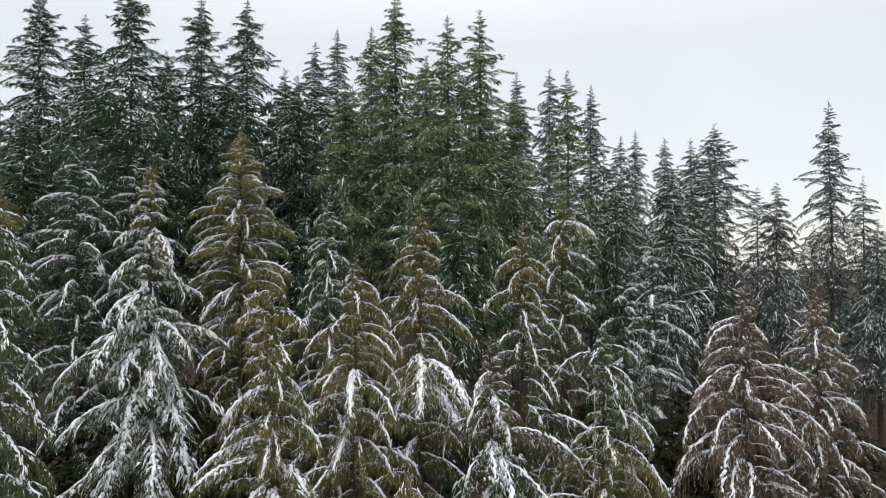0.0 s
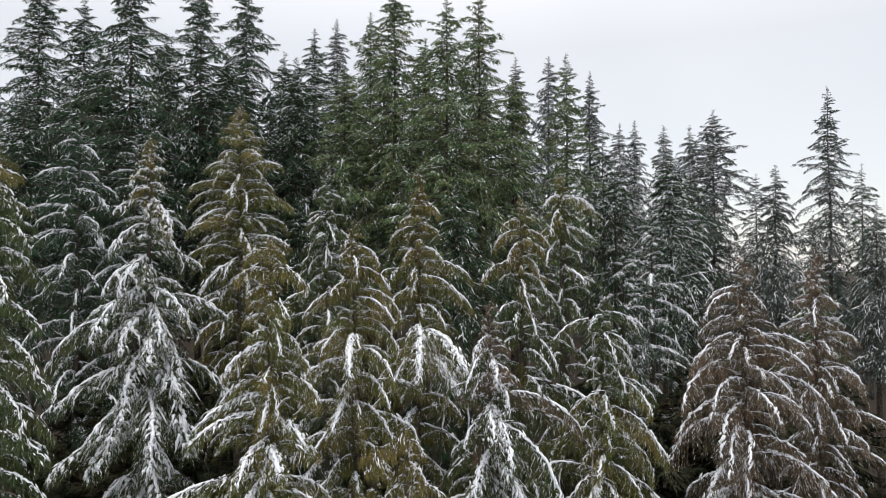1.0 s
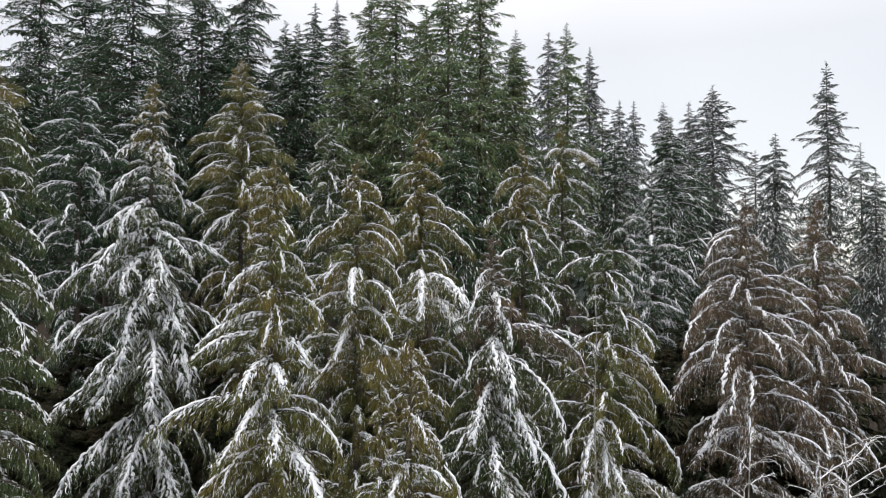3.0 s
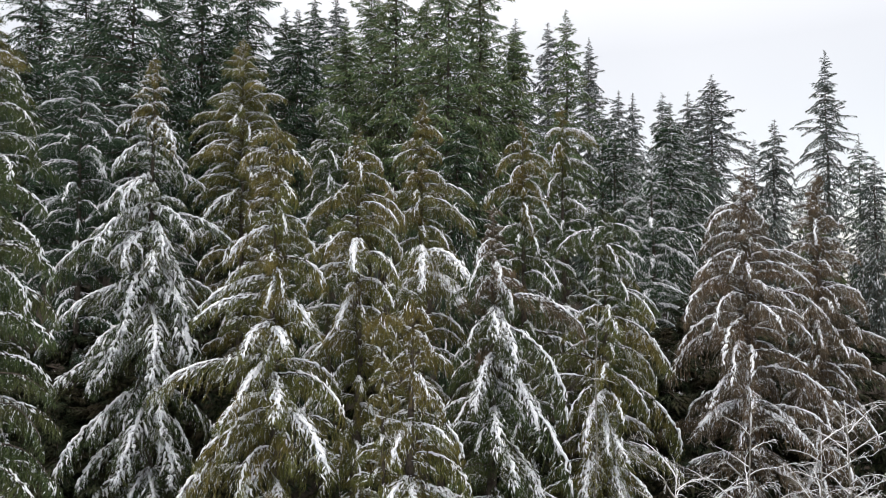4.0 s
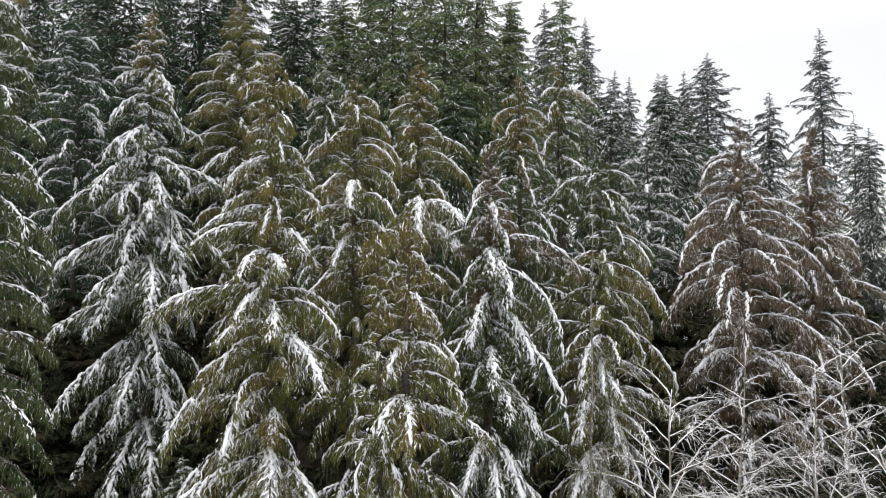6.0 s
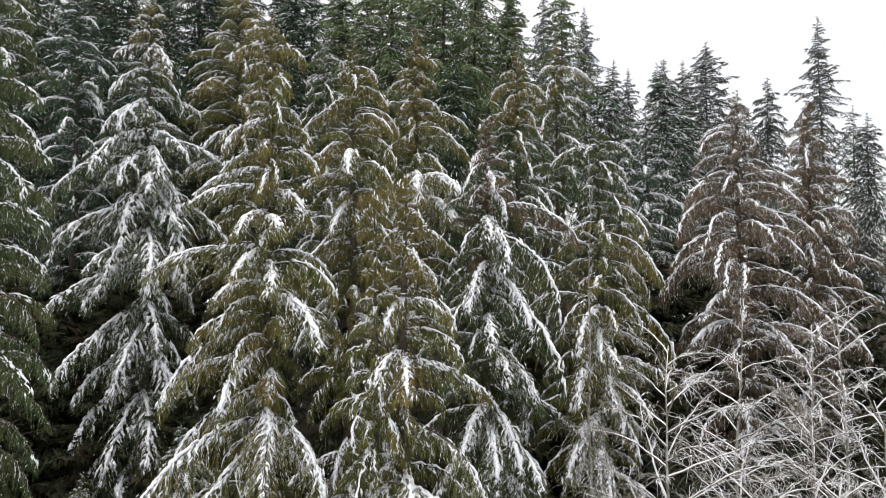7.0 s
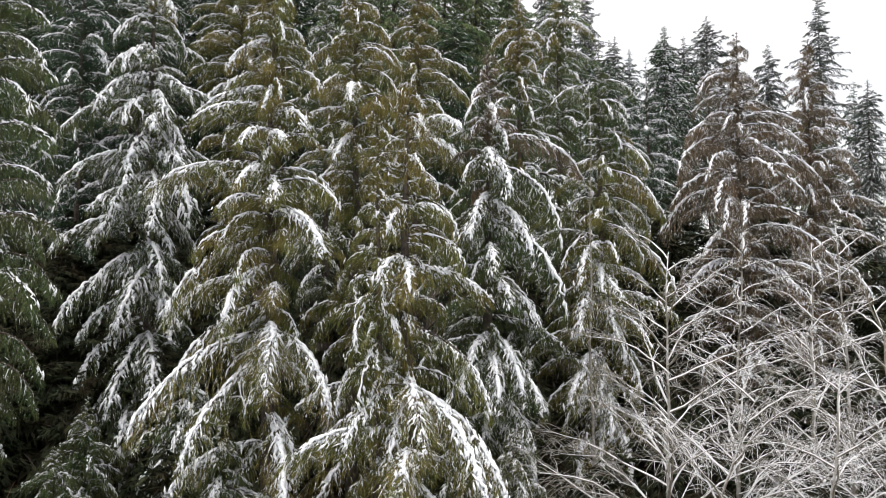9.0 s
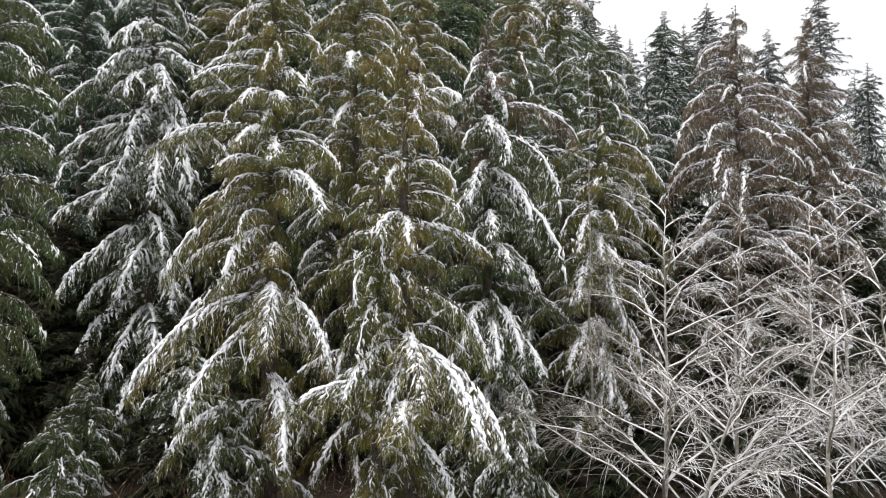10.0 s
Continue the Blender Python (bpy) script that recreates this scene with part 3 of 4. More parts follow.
near_tree(2.75, 24.6, 16.7, "brown-crested conifer with arching snowy boughs", "arch", GREEN, CREST, reach=2.6, flare=0.38, spacing=0.14, snow=0.65, crown=13.0, tuft=4, inner=26, seed=8,
          arches=((15.8, 0.8, -163, -6), (15.5, 1.4, -160, -12), (15.5, 1.2, -18, -12), (15.1, 1.3, -126, -27), (15.1, 1.1, -27, -12), (14.6, 1.3, -39, -22), (14, 1.5, -45, -17), (14.4, 1.8, -160, -10), (13.8, 1.9, -92, -28), (13.4, 1.9, -18, -6), (12.9, 1.8, -75, -18), (11.9, 2.2, -41, -24), (10.4, 5.8, -23, -24), (9.4, 4.9, -30, -27),),
          plumes=((4.9, 3.3, -82, -8), (3.4, 3.5, -104, -5),))
near_tree(4.95, 21.8, 13.3, "olive conifer with long swept boughs edged by snow", "arch", OLIVE, GREEN, reach=3.0, flare=0.5, spacing=0.14, snow=0.65, tuft=2.5, inner=30, seed=9,
          arches=((12.5, 1.9, -161, -6), (12.7, 1, -139, -18), (12.8, 1.4, -15, -5), (12.2, 1.5, -82, -24), (12.2, 1.4, -34, -15), (11.9, 1.5, -43, -15), (11.3, 1.5, -65, -19), (10.8, 2.1, -31, -21), (10.8, 1.9, -15, -11), (10, 2.5, -36, -25), (10.3, 1.5, -156, -7), (9.1, 2.3, -30, -15), (9.5, 2.5, -19, -17), (8.3, 2.3, -55, -20), (8.2, 3.5, -26, -28), (7.9, 2.4, -138, -17),),
          plumes=((7.8, 3, -120, -2), (6.6, 3.4, -120, 3), (6.5, 2.8, -97, -6), (7.1, 2.2, -106, -3), (4.5, 3.4, -117, -1), (4.4, 2.6, -104, -9), (3.6, 2.9, -92, -18), (5.7, 2.6, -76, -23), (5.1, 2.5, -54, -27), (2.8, 3.3, -126, -5), (2.6, 2.7, -68, -22),))
near_tree(9.75, 22.9, 14.8, "russet conifer with thin branches striped by snow", "arch", RUSSET, RUSSET, reach=3.5, flare=0.52, spacing=0.13, snow=0.65, tuft=6, inner=40, seed=10,
          arches=((13.5, 1.6, -168, 0), (13.3, 2.1, -167, -4), (12.5, 1.9, -162, -4), (11.7, 2.5, -169, 3), (11.5, 2.4, -164, 1), (11.2, 3.4, -163, -13), (12, 1.6, -130, -10), (9.9, 3.2, -163, -3), (9.4, 3.7, -165, -7), (10.6, 2.8, -143, -8), (9.8, 3.1, -135, -6), (9, 3.2, -127, -4), (8.9, 2.5, -103, -7), (13.3, 1, -59, -24), (11.8, 2.2, -9, 6), (11.6, 2.4, -15, -9), (10.9, 1.9, -37, -15), (10.7, 3.5, -12, -9), (10.1, 2.5, -31, -14), (8.2, 3.2, -41, -4), (8.1, 2.5, -107, -7),),
          plumes=((8.2, 2.8, -140, 8), (7.2, 2.8, -146, 6), (7.1, 2.5, -57, -10),))
near_tree(12.6, 23.8, 14.9, "russet conifer with snow-striped boughs", "arch", RUSSET, RUSSET, reach=3.3, flare=0.44, spacing=0.13, snow=0.65, tuft=8, inner=40, seed=11,
          arches=((11.7, 1, -19, 1), (10.9, 1.4, -82, -21), (10, 1.7, -26, -12), (9.1, 2.4, -11, 8), (8.4, 1.9, -77, -17), (8, 2.2, -23, 8), (10.8, 2.1, -13, -7), (13.2, 1.5, -126, -28), (12.5, 1, -29, -11), (10.2, 2.1, -148, -12), (7.1, 2.4, -45, -21), (7.5, 3, -144, -12),))
near_tree(-11.2, 17.2, 18.2, "dense olive conifer with drooping sprays and little snow", "arch", GREEN, OLIVE, reach=1.6, flare=0.36, spacing=0.08, snow=0.3, load=1, tuft=9, inner=20, seed=12,
          arches=((16.6, 1.2, -18, -9), (16.2, 1.3, -16, -9), (15.9, 1.5, -14, -11), (15.3, 1.7, -22, -11), (14.6, 1.7, -13, -11), (14, 2.1, -35, -3), (13.3, 2, -18, -13), (12.6, 2.3, -13, -12), (11.8, 2.3, -19, -9), (11.4, 2.4, -25, -11), (10.8, 2.5, -14, -6), (10.1, 2.5, -26, -5), (9.2, 2.3, -11, 2), (7.9, 2.4, -11, 2), (6.5, 2.5, -11, 3), (8.6, 2.6, -27, -2), (8.1, 2.6, -14, -13), (7.1, 2.8, -16, -12), (6, 2.7, -13, -7), (5.2, 2.8, -24, -12), (6.6, 2.5, -30, -12), (4.5, 2.6, -17, -12),))

# ---- the second row ----
near_tree(-7.9, 27.5, 20.6, "green conifer with a bushy brown top and snow on the boughs", "arch", OLIVE, OLIVE, reach=2.8, flare=0.68, spacing=0.075, snow=0.6, crown=13.0, seed=13,
          arches=((18, 1.4, -153, -12), (18.1, 1.3, -15, -4), (17.3, 1.7, -57, -23), (16.5, 2.2, -152, -15), (15.5, 2, -155, -8), (16.2, 1.5, -20, -12), (14.2, 1.8, -49, -21),),
          plumes=((17.6, 1.5, -100, -21), (14.5, 2.4, -117, -15), (13.5, 2.9, -129, -17),))
near_tree(-4.3, 26.2, 18.0, "green conifer with snowy drooping boughs", "arch", GREEN, GREEN, reach=2.5, flare=0.38, spacing=0.11, snow=0.7, crown=12.0, seed=14,
          arches=((17.2, 0.8, -158, -26), (16.9, 1, -22, -7), (16.2, 1, -156, -15), (15.8, 1, -146, -22), (15.4, 1.2, -142, -28), (14.7, 1.2, -143, -25), (15.9, 1.5, -64, -26), (15.2, 1.4, -80, -28), (14, 1.5, -128, -27),))
near_tree(4.65, 27.5, 18.0, "green conifer with thick snowy boughs", "arch", GREEN, OLIVE, reach=2.7, flare=0.36, spacing=0.14, snow=0.5, crown=12.0, tuft=3, seed=15,
          arches=((16.5, 1.8, -119, -30), (15.3, 1.7, -135, -26), (15, 1.3, -44, -17),),
          plumes=((17, 1.2, -143, -6), (17, 1.7, -22, -7), (15.8, 1.6, -27, -2), (14.2, 1.6, -67, -8),))
near_tree(-14.2, 27.5, 20.2, "conifer with layered boughs heavy with snow", "arch", DARK, DARK, reach=3.0, flare=0.5, spacing=0.13, snow=0.55, crown=12.0, seed=21,
          plumes=((19.2, 1.1, -147, -7), (19, 1.2, -27, -15), (18, 1.7, -165, 9), (16.5, 2.2, -149, 7), (15.6, 2.1, -141, 6), (17.3, 1.8, -23, -17), (18, 1.2, -17, -5), (16.1, 2.2, -28, -10), (14.4, 1.9, -146, -10),))
near_tree(-12.6, 29.0, 20.2, "dark conifer with snow on layered boughs", "plume", DARK, DARK, reach=2.8, flare=0.5, spacing=0.17, snow=0.6, crown=12.0, seed=22)
wood_tree(-17.5, 27.0, 18.0, "dark conifer with snow on layered boughs", "weep", DARK, reach=3.2, snow=0.5, seed=23)
wood_tree(-6.2, 30.5, 17.5, "dark conifer in the shade of its neighbours", "weep", DARK, reach=3.2, snow=0.3, seed=24)
wood_tree(0.6, 28.8, 18.0, "dark conifer in the shade of its neighbours", "weep", DARK, reach=3.0, snow=0.2, seed=25)
near_tree(7.6, 29.5, 16.0, "dark conifer with hanging snowy boughs", "plume", DARK, DARK, reach=2.6, flare=0.45, spacing=0.18, snow=0.6, crown=11.0, seed=26)
near_tree(9.8, 33.0, 17.4, "dark conifer with hanging snowy boughs", "plume", DARK, DARK, reach=2.6, flare=0.45, spacing=0.18, snow=0.65, crown=11.0, seed=27)
wood_tree(12.0, 37.0, 20.5, "dark conifer with hanging snowy boughs", "weep", DARK, reach=3.0, snow=0.75, seed=28)
wood_tree(15.8, 30.0, 14.5, "green conifer with snowy boughs", "weep", GREEN, reach=3.0, snow=0.6, seed=29)

# ---- the tall wood behind ----
wood_tree(-21.3, 37.0, 29.8, "tall dark fir with a sparse snowy top", reach=3.4, flare=0.5, snow=0.5, seed=31)
wood_tree(-18.4, 36.0, 28.2, "tall dark fir with a sparse snowy top", reach=3.0, flare=0.45, snow=0.5, seed=32)
wood_tree(-13.7, 30.8, 27.8, "tall dark green fir dusted with snow", reach=3.2, flare=0.55, snow=0.35, seed=33)
wood_tree(-11.9, 34.5, 28.6, "tall dark green fir dusted with snow", reach=3.2, flare=0.45, snow=0.3, seed=34)
wood_tree(-10.8, 38.7, 30.0, "tall dark fir with open upper boughs", reach=3.2, flare=0.5, snow=0.3, seed=35)
wood_tree(-8.4, 46.0, 30.0, "far fir with snow among its boughs", reach=3.0, flare=0.4, snow=0.5, seed=36)
wood_tree(-8.9, 59.0, 35.3, "far slender fir greyed by snow and painted haze", needles=GREY, reach=3.0, flare=0.34, snow=0.6, seed=37)
wood_tree(-4.4, 43.0, 30.0, "tall green fir with thick boughs", needles=FRESH, reach=3.2, flare=0.42, snow=0.3, seed=38)
wood_tree(-2.4, 35.5, 29.2, "tall green fir with a narrow top", needles=FRESH, reach=3.2, flare=0.4, snow=0.3, seed=39)
wood_tree(0.2, 32.2, 26.8, "tall dark green fir with sparse top", needles=FRESH, reach=3.0, flare=0.4, snow=0.3, seed=40)
wood_tree(1.75, 33.6, 27.6, "tall dark green fir with sparse top", needles=FRESH, reach=3.0, flare=0.4, snow=0.3, seed=41)
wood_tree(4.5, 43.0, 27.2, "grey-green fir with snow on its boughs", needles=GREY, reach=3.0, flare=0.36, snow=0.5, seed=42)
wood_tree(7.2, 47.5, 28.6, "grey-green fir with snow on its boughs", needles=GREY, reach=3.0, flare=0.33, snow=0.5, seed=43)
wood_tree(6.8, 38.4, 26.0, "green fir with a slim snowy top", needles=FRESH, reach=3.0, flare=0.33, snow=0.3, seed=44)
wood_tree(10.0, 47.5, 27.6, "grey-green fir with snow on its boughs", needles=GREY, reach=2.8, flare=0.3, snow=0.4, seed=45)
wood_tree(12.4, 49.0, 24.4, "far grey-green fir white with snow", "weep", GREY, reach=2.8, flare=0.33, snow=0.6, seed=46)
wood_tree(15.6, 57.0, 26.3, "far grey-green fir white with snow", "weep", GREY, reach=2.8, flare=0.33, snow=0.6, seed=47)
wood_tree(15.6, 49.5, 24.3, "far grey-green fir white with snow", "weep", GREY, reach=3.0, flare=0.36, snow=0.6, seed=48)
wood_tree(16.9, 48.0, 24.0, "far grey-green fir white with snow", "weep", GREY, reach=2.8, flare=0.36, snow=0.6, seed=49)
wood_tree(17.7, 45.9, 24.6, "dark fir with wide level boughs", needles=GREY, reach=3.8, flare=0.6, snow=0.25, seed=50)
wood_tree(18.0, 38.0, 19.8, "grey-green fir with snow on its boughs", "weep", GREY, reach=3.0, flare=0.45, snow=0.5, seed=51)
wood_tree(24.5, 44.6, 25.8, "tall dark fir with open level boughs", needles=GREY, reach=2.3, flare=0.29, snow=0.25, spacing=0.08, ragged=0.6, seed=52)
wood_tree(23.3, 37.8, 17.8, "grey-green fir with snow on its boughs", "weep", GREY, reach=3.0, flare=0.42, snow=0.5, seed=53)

wood_tree(-16.2, 33.4, 24.6, "dark fir between taller trees", reach=3.0, flare=0.48, spacing=0.07, snow=0.35, seed=54)
wood_tree(-19.6, 33.0, 22.6, "dark fir between taller trees", reach=3.0, flare=0.48, spacing=0.07, snow=0.5, seed=55)
wood_tree(-9.7, 33.0, 23.0, "dark fir between taller trees", reach=3.0, flare=0.48, spacing=0.07, snow=0.25, seed=56)
wood_tree(-7.6, 36.5, 25.2, "dark fir between taller trees", reach=2.8, flare=0.45, spacing=0.07, snow=0.4, seed=57)
wood_tree(-5.0, 36.0, 24.6, "green fir between taller trees", needles=FRESH, reach=2.8, flare=0.48, spacing=0.07, snow=0.32, seed=58)
wood_tree(-0.9, 37.5, 26.5, "green fir between taller trees", needles=FRESH, reach=2.8, flare=0.48, spacing=0.07, snow=0.3, seed=59)
wood_tree(3.6, 36.0, 24.0, "green fir between taller trees", needles=FRESH, reach=2.8, flare=0.45, spacing=0.07, snow=0.32, seed=60)
wood_tree(-14.6, 37.0, 26.6, "dark fir between taller trees", reach=3.0, flare=0.5, spacing=0.07, snow=0.3, seed=161)
wood_tree(-11.0, 35.8, 25.0, "dark fir between taller trees", reach=3.0, flare=0.5, spacing=0.07, snow=0.3, seed=162)
wood_tree(2.4, 40.0, 25.0, "green fir between taller trees", needles=FRESH, reach=2.8, flare=0.48, spacing=0.08, snow=0.32, seed=163)
wood_tree(-8.9, 39.5, 26.4, "dark fir between taller trees", reach=2.8, flare=0.45, spacing=0.08, snow=0.3, seed=164)

# ---- the depth of the wood ----
DEEP = "trees in the depth of the wood"
deep_kinds = [
    wood_tree(-30.0, 44.0, 28.0, "dark fir in the depth of the wood", reach=3.0, spacing=0.15, crown=12.0, snow=0.3, seed=71, group=DEEP),
    wood_tree(-27.0, 52.0, 30.0, "fir in the depth of the wood greyed by snow and painted haze", needles=GREY, reach=3.0, spacing=0.15, crown=12.0, snow=0.5, seed=72, group=DEEP),
    wood_tree(31.0, 52.0, 22.0, "dark fir with hanging boughs in the depth of the wood", "weep", reach=3.0, spacing=0.15, crown=12.0, snow=0.4, seed=73, group=DEEP),
]
deep_rng = random.Random(3)
for x, y, top in ((-25.3, 42, 25.1), (-20.9, 44, 26.9), (-18.6, 48, 27.2), (-14.5, 46, 27.1), (-10.7, 44, 24.8),
              (-6.6, 50, 28.1), (-4.0, 48, 29.2), (-1.5, 42, 25.4), (1.3, 46, 27.8), (5.8, 50, 26.1),
              (10.5, 46, 23.4), (18.6, 56, 23.4), (21.4, 48, 20.7), (28.9, 55, 18.4), (36.3, 60, 17.3),
              (9.8, 40, 20.8), (14.3, 40, 19.8), (-10.2, 38, 21.7)):
    kind = deep_kinds[deep_rng.randrange(2) if x < 8 else deep_rng.randrange(1, 3)]
    z = float(land(x, y))
    full = (28.0, 30.0, 22.0)[deep_kinds.index(kind)] - kind.location.z
    size = (top - z) / full
    copy_thing(kind, pose(x, y, z, 0, 0, deep_rng.uniform(0, 360)) @ Matrix.Diagonal((size ** 0.5, size ** 0.5, size, 1)))


def make_far_woods():
    """The wooded slope that closes the view behind the tall trees, and an unseen belt added to block low skylight."""
    rng = np.random.default_rng(44)
    g = Geo()
    for k in range(560):
        if k < 330:
            x, y = rng.uniform(-75, 70), rng.uniform(64, 125)
            tall = (rng.uniform(17, 24) if x < 6 else rng.uniform(8, 11)) * (0.75 if y > 95 else 1.0)
        else:
            # an unseen belt added behind and beside the clearing, to hold off low skylight
            a, far = rng.uniform(2.7, 6.7), rng.uniform(32, 60)
            x, y = math.cos(a) * far, math.sin(a) * far * 0.9 - 2
            tall = rng.uniform(18, 26)
        z = float(land(x, y))
        m = 130
        h = rng.random(m) ** 0.7
        a = rng.uniform(0, 6.283, m)
        out = h * tall * 0.17 * rng.uniform(0.2, 1.0, m)
        p = np.stack((x + np.cos(a) * out, y + np.sin(a) * out, z + tall * (1 - h * 0.92)), -1)
        blades(g, p, np.stack((np.cos(a), np.sin(a), np.full(m, -0.6)), -1), rng.uniform(0.7, 1.4, m), rng.uniform(0.12, 0.3, m), rng)
        tube(g, ((x, y, z - 0.3), (x, y, z + tall)), (0.16, 0.02), 4)
    tagged(new("far_woods", g.mesh("far_woods", (GREY,))), "distant wooded slope of grey-green conifers, with an unseen belt added to block low skylight", "woods", kind="stuff")


make_far_woods()

# ---- undergrowth ----
def curve_branch(start, way, length, droop, rng, n=6):
    r = np.linspace(0, 1, n)[:, None]
    p = start + unit(way) * length * r - UP * droop * length * r ** 2.2
    return p + np.concatenate((np.zeros((1, 3)), np.cumsum(rng.normal(size=(n - 1, 3)), 0) * 0.010 * length))


def dead_pole(x, y, top, lean):
    rng = np.random.default_rng(4)
    z = float(land(x, y))
    pole = tagged(new("dead_tree"), "slender bare grey dead stem among the boughs", "dead tree")
    pole.location = (x, y, z)
    part("trunk", trunk_mesh(top - z, 0.05, rng, lean, FROSTED), pole)
    for k in range(9):
        h, a = (top - z) * (0.35 + 0.065 * k), k * 2.4
        g = Geo()
        tube(g, curve_branch(np.array((0.0, 0.0, h)), np.array((math.cos(a), math.sin(a), 0.15)), rng.uniform(0.4, 0.9), 0.3, rng, 5), np.linspace(0.016, 0.005, 5), 4)
        part("branch", g.mesh("branch", (FROSTED,)), pole)


dead_pole(4.25, 20.2, 12.2, 0.1)
UNDER = "young trees and bushes on the forest floor"
near_tree(-9.35, 17.4, 2.5, "young spruce with frosted sprays", "arch", GREEN, GREEN, reach=1.7, flare=0.8, spacing=0.08, snow=0.55, radius=0.04, seed=61)
near_tree(-9.5, 19.2, 3.4, "young spruce with snow on its boughs", "arch", GREEN, GREEN, reach=1.5, flare=0.7, spacing=0.09, snow=0.55, radius=0.05, seed=62)
near_tree(-5.0, 16.2, 3.3, "bushy young conifer mottled with snow", "clump", GREEN, GREEN, reach=1.3, flare=0.9, spacing=0.1, snow=0.7, radius=0.05, seed=63)
near_tree(1.8, 17.6, 2.9, "bushy young conifer mottled with snow", "clump", GREEN, GREEN, reach=1.4, flare=0.9, spacing=0.1, snow=0.6, radius=0.05, seed=64)
near_tree(0.6, 18.8, 3.4, "bushy young conifer mottled with snow", "clump", GREEN, GREEN, reach=1.4, flare=0.9, spacing=0.1, snow=0.5, radius=0.05, seed=65)
near_tree(-7.4, 20.6, 4.4, "bushy young conifer mottled with snow", "clump", GREEN, GREEN, reach=1.6, flare=0.8, spacing=0.07, snow=0.75, radius=0.06, seed=66)

# added conifers, their dark colour stands for deep shade in the gaps
SHADED = "added young conifer coloured dark for the shade in the gaps, free of snow"
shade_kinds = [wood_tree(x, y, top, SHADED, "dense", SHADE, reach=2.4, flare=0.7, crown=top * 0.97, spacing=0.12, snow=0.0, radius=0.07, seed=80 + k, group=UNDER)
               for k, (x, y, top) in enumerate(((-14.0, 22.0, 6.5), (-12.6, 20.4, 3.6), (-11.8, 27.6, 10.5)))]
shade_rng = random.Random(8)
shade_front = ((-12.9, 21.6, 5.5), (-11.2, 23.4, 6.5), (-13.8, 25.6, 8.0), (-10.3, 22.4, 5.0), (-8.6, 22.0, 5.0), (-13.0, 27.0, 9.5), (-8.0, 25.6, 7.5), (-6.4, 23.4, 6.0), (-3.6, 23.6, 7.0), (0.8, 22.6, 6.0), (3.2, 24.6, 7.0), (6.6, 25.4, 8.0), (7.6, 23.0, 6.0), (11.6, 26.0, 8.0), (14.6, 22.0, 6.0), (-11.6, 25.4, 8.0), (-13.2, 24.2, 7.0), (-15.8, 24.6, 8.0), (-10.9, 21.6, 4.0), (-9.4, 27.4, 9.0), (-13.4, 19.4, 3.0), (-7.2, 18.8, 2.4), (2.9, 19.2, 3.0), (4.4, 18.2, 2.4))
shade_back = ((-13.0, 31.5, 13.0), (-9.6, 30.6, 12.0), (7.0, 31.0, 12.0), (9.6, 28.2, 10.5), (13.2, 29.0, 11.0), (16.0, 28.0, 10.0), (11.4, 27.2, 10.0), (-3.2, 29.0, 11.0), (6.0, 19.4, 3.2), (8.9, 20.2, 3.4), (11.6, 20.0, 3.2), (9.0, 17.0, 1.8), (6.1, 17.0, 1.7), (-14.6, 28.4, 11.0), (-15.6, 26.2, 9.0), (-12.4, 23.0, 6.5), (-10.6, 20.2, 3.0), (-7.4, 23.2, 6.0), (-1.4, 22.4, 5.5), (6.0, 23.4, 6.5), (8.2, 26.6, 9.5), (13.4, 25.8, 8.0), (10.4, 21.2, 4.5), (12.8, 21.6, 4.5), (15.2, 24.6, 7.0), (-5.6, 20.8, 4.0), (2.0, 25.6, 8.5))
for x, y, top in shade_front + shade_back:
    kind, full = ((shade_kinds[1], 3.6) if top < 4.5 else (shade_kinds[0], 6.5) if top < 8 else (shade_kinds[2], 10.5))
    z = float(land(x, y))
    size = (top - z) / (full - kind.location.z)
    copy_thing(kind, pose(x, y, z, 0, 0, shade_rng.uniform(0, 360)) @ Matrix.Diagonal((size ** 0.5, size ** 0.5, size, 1)))


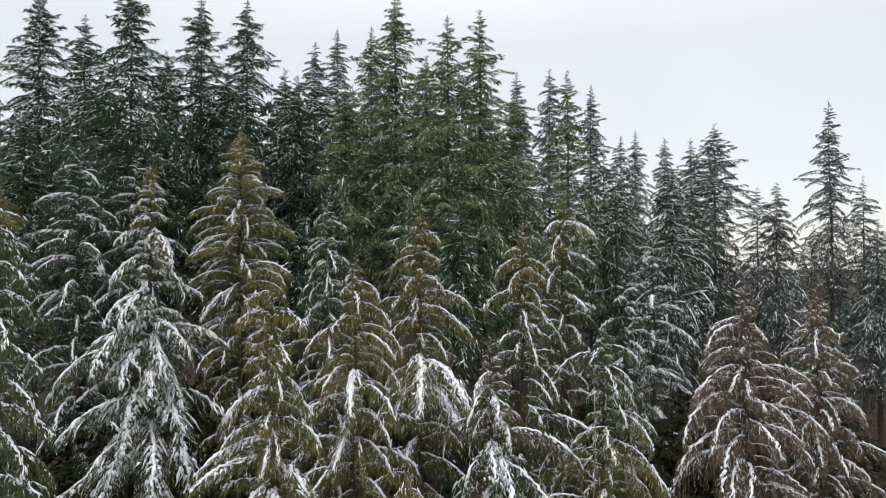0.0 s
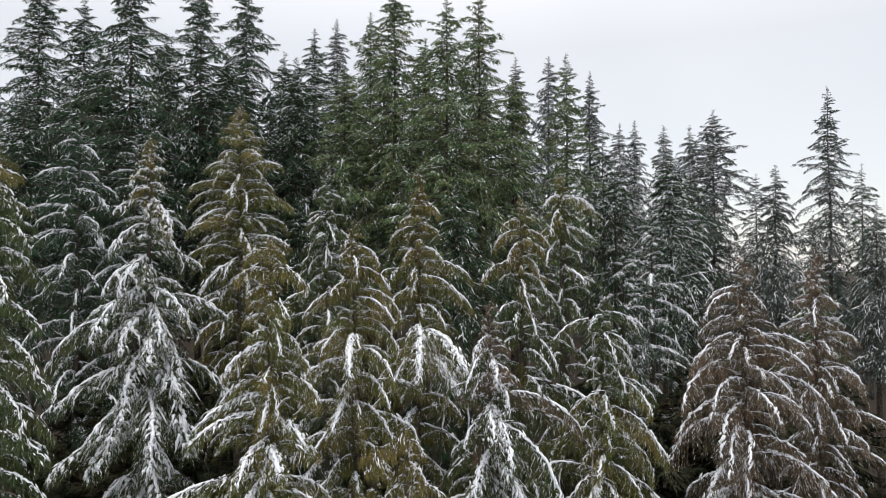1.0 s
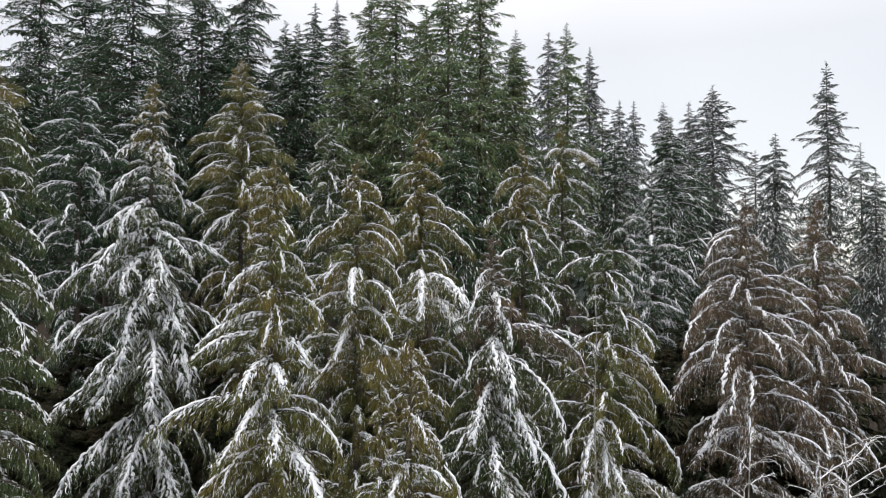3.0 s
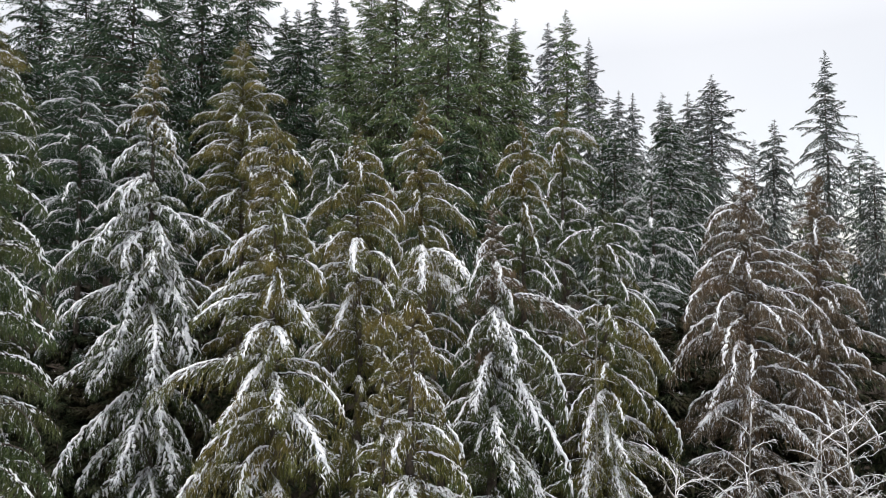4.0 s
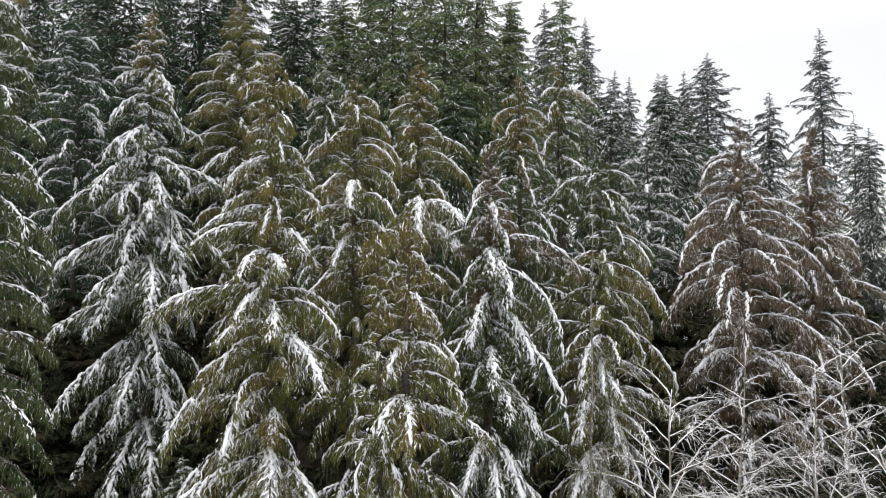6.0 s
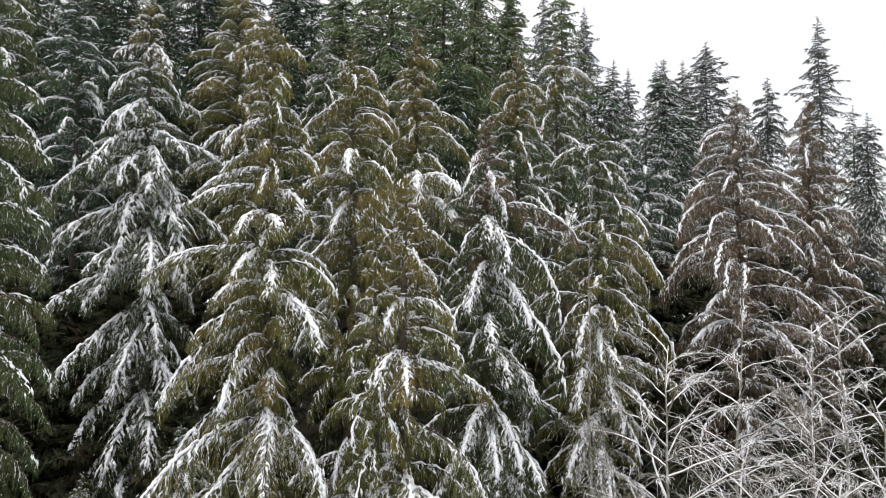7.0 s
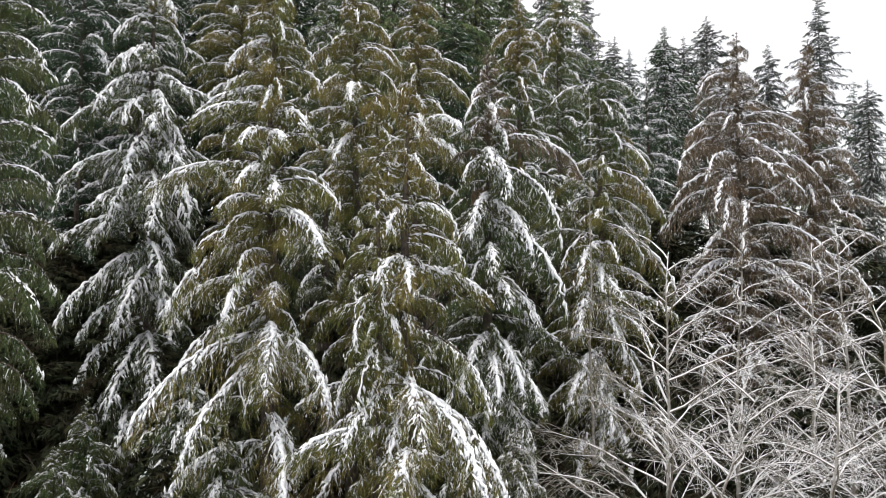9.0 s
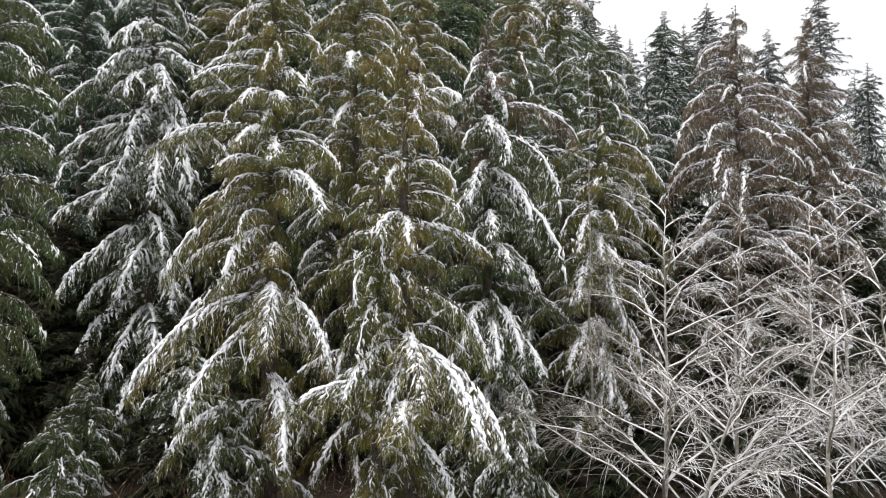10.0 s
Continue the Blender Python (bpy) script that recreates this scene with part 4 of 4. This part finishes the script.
def alder(x, y, height, spread, label, seed, lean=(0, 0), count=20):
    """A leafless shrub: one stem, long arching branches that each carry their twigs, all white with rime."""
    rng = np.random.default_rng(seed)
    z = float(land(x, y))
    shrub = tagged(new("alder_shrub"), label, "shrub", "rime-covered bare shrubs")
    shrub.location = (x, y, z)
    g = Geo()
    r = np.linspace(0, 1, 10)
    stem = np.stack((lean[0] * r ** 1.5 * height, lean[1] * r ** 1.5 * height, r * height - 0.2), -1) + rng.normal(size=(10, 3)) * 0.03
    tube(g, stem, np.linspace(0.06, 0.008, 10), 6)
    part("trunk", g.mesh("trunk", (FROSTED,), True), shrub)
    for k in range(count):
        u = 0.08 + 0.9 * (k + rng.random()) / count
        start = np.array([np.interp(u, r, stem[:, c]) for c in range(3)])
        a = k * 2.4 + rng.uniform(-0.5, 0.5)
        way = unit(np.array((math.cos(a), math.sin(a), rng.uniform(0.55, 1.3))))
        length = spread * (1.1 - 0.75 * u) * rng.uniform(0.7, 1.25)
        g = Geo()
        main = curve_branch(start, way, length, rng.uniform(0.15, 0.42), rng, 10)
        tube(g, main, np.linspace(0.012 + 0.0055 * length, 0.0045, 10), 4)
        across = unit(np.cross(way, UP))
        for _ in range(int(length * 6.5)):
            v = rng.uniform(0.2, 1)
            q = np.array([np.interp(v, np.linspace(0, 1, 10), main[:, c]) for c in range(3)])
            w2 = unit(way + across * rng.choice((-1, 1)) * rng.uniform(0.2, 0.8) + UP * rng.uniform(-0.4, 0.5) + rng.normal(size=3) * 0.2)
            l2 = length * rng.uniform(0.10, 0.38)
            twig = curve_branch(q, w2, l2, rng.uniform(0.2, 0.8), rng, 6)
            tube(g, twig, np.linspace(0.007, 0.003, 6), 3)
            for _ in range(2):
                q3 = twig[int(rng.integers(1, 6))]
                tube(g, curve_branch(q3, w2 + rng.normal(size=3) * 0.55, l2 * rng.uniform(0.3, 0.6), 0.7, rng, 4), (0.005, 0.0045, 0.004, 0.003), 3)
        part("branch", g.mesh("branch", (FROSTED,)), shrub)
    return shrub


alder(4.75, 15.2, 7.4, 3.9, "bare alder with arching branches white with rime", 1, (0.02, 0.0), 36)
alder(5.3, 15.0, 4.6, 5.0, "bare many-branched shrub white with rime", 2, (0.30, -0.05), 16)
alder(7.1, 13.4, 5.0, 3.4, "bare shrub with stout rimed branches", 3, (0.08, 0.0), 15)
alder(9.8, 15.0, 6.2, 4.2, "bare twiggy shrub white with rime", 4, (-0.10, 0.0), 22)
alder(7.4, 18.0, 8.2, 3.2, "bare twiggy shrub white with rime", 5, (0.04, 0.0), 34)
alder(10.6, 18.4, 8.2, 3.2, "bare twiggy shrub white with rime", 6, (-0.03, 0.0), 32)
alder(8.9, 17.2, 7.6, 3.0, "bare twiggy shrub white with rime", 7, (0.02, 0.0), 30)


def make_brush():
    """Brown bramble stems and dead twigs on the forest floor."""
    rng = np.random.default_rng(12)
    g = Geo()
    for _ in range(1500):
        x, y = rng.uniform(-16, 16), rng.uniform(13.0, 26)
        start = np.array((x, y, float(land(x, y)) - 0.05))
        way = np.array((rng.normal() * 0.5, rng.normal() * 0.5, 1.0))
        tube(g, curve_branch(start, way, rng.uniform(0.5, 1.7), rng.uniform(0.1, 0.7), rng, 5), np.linspace(0.011, 0.004, 5), 3)
    tagged(new("undergrowth", g.mesh("undergrowth", (TWIG,))), "tangle of brown bramble stems with specks of snow", "undergrowth", kind="stuff")


make_brush()
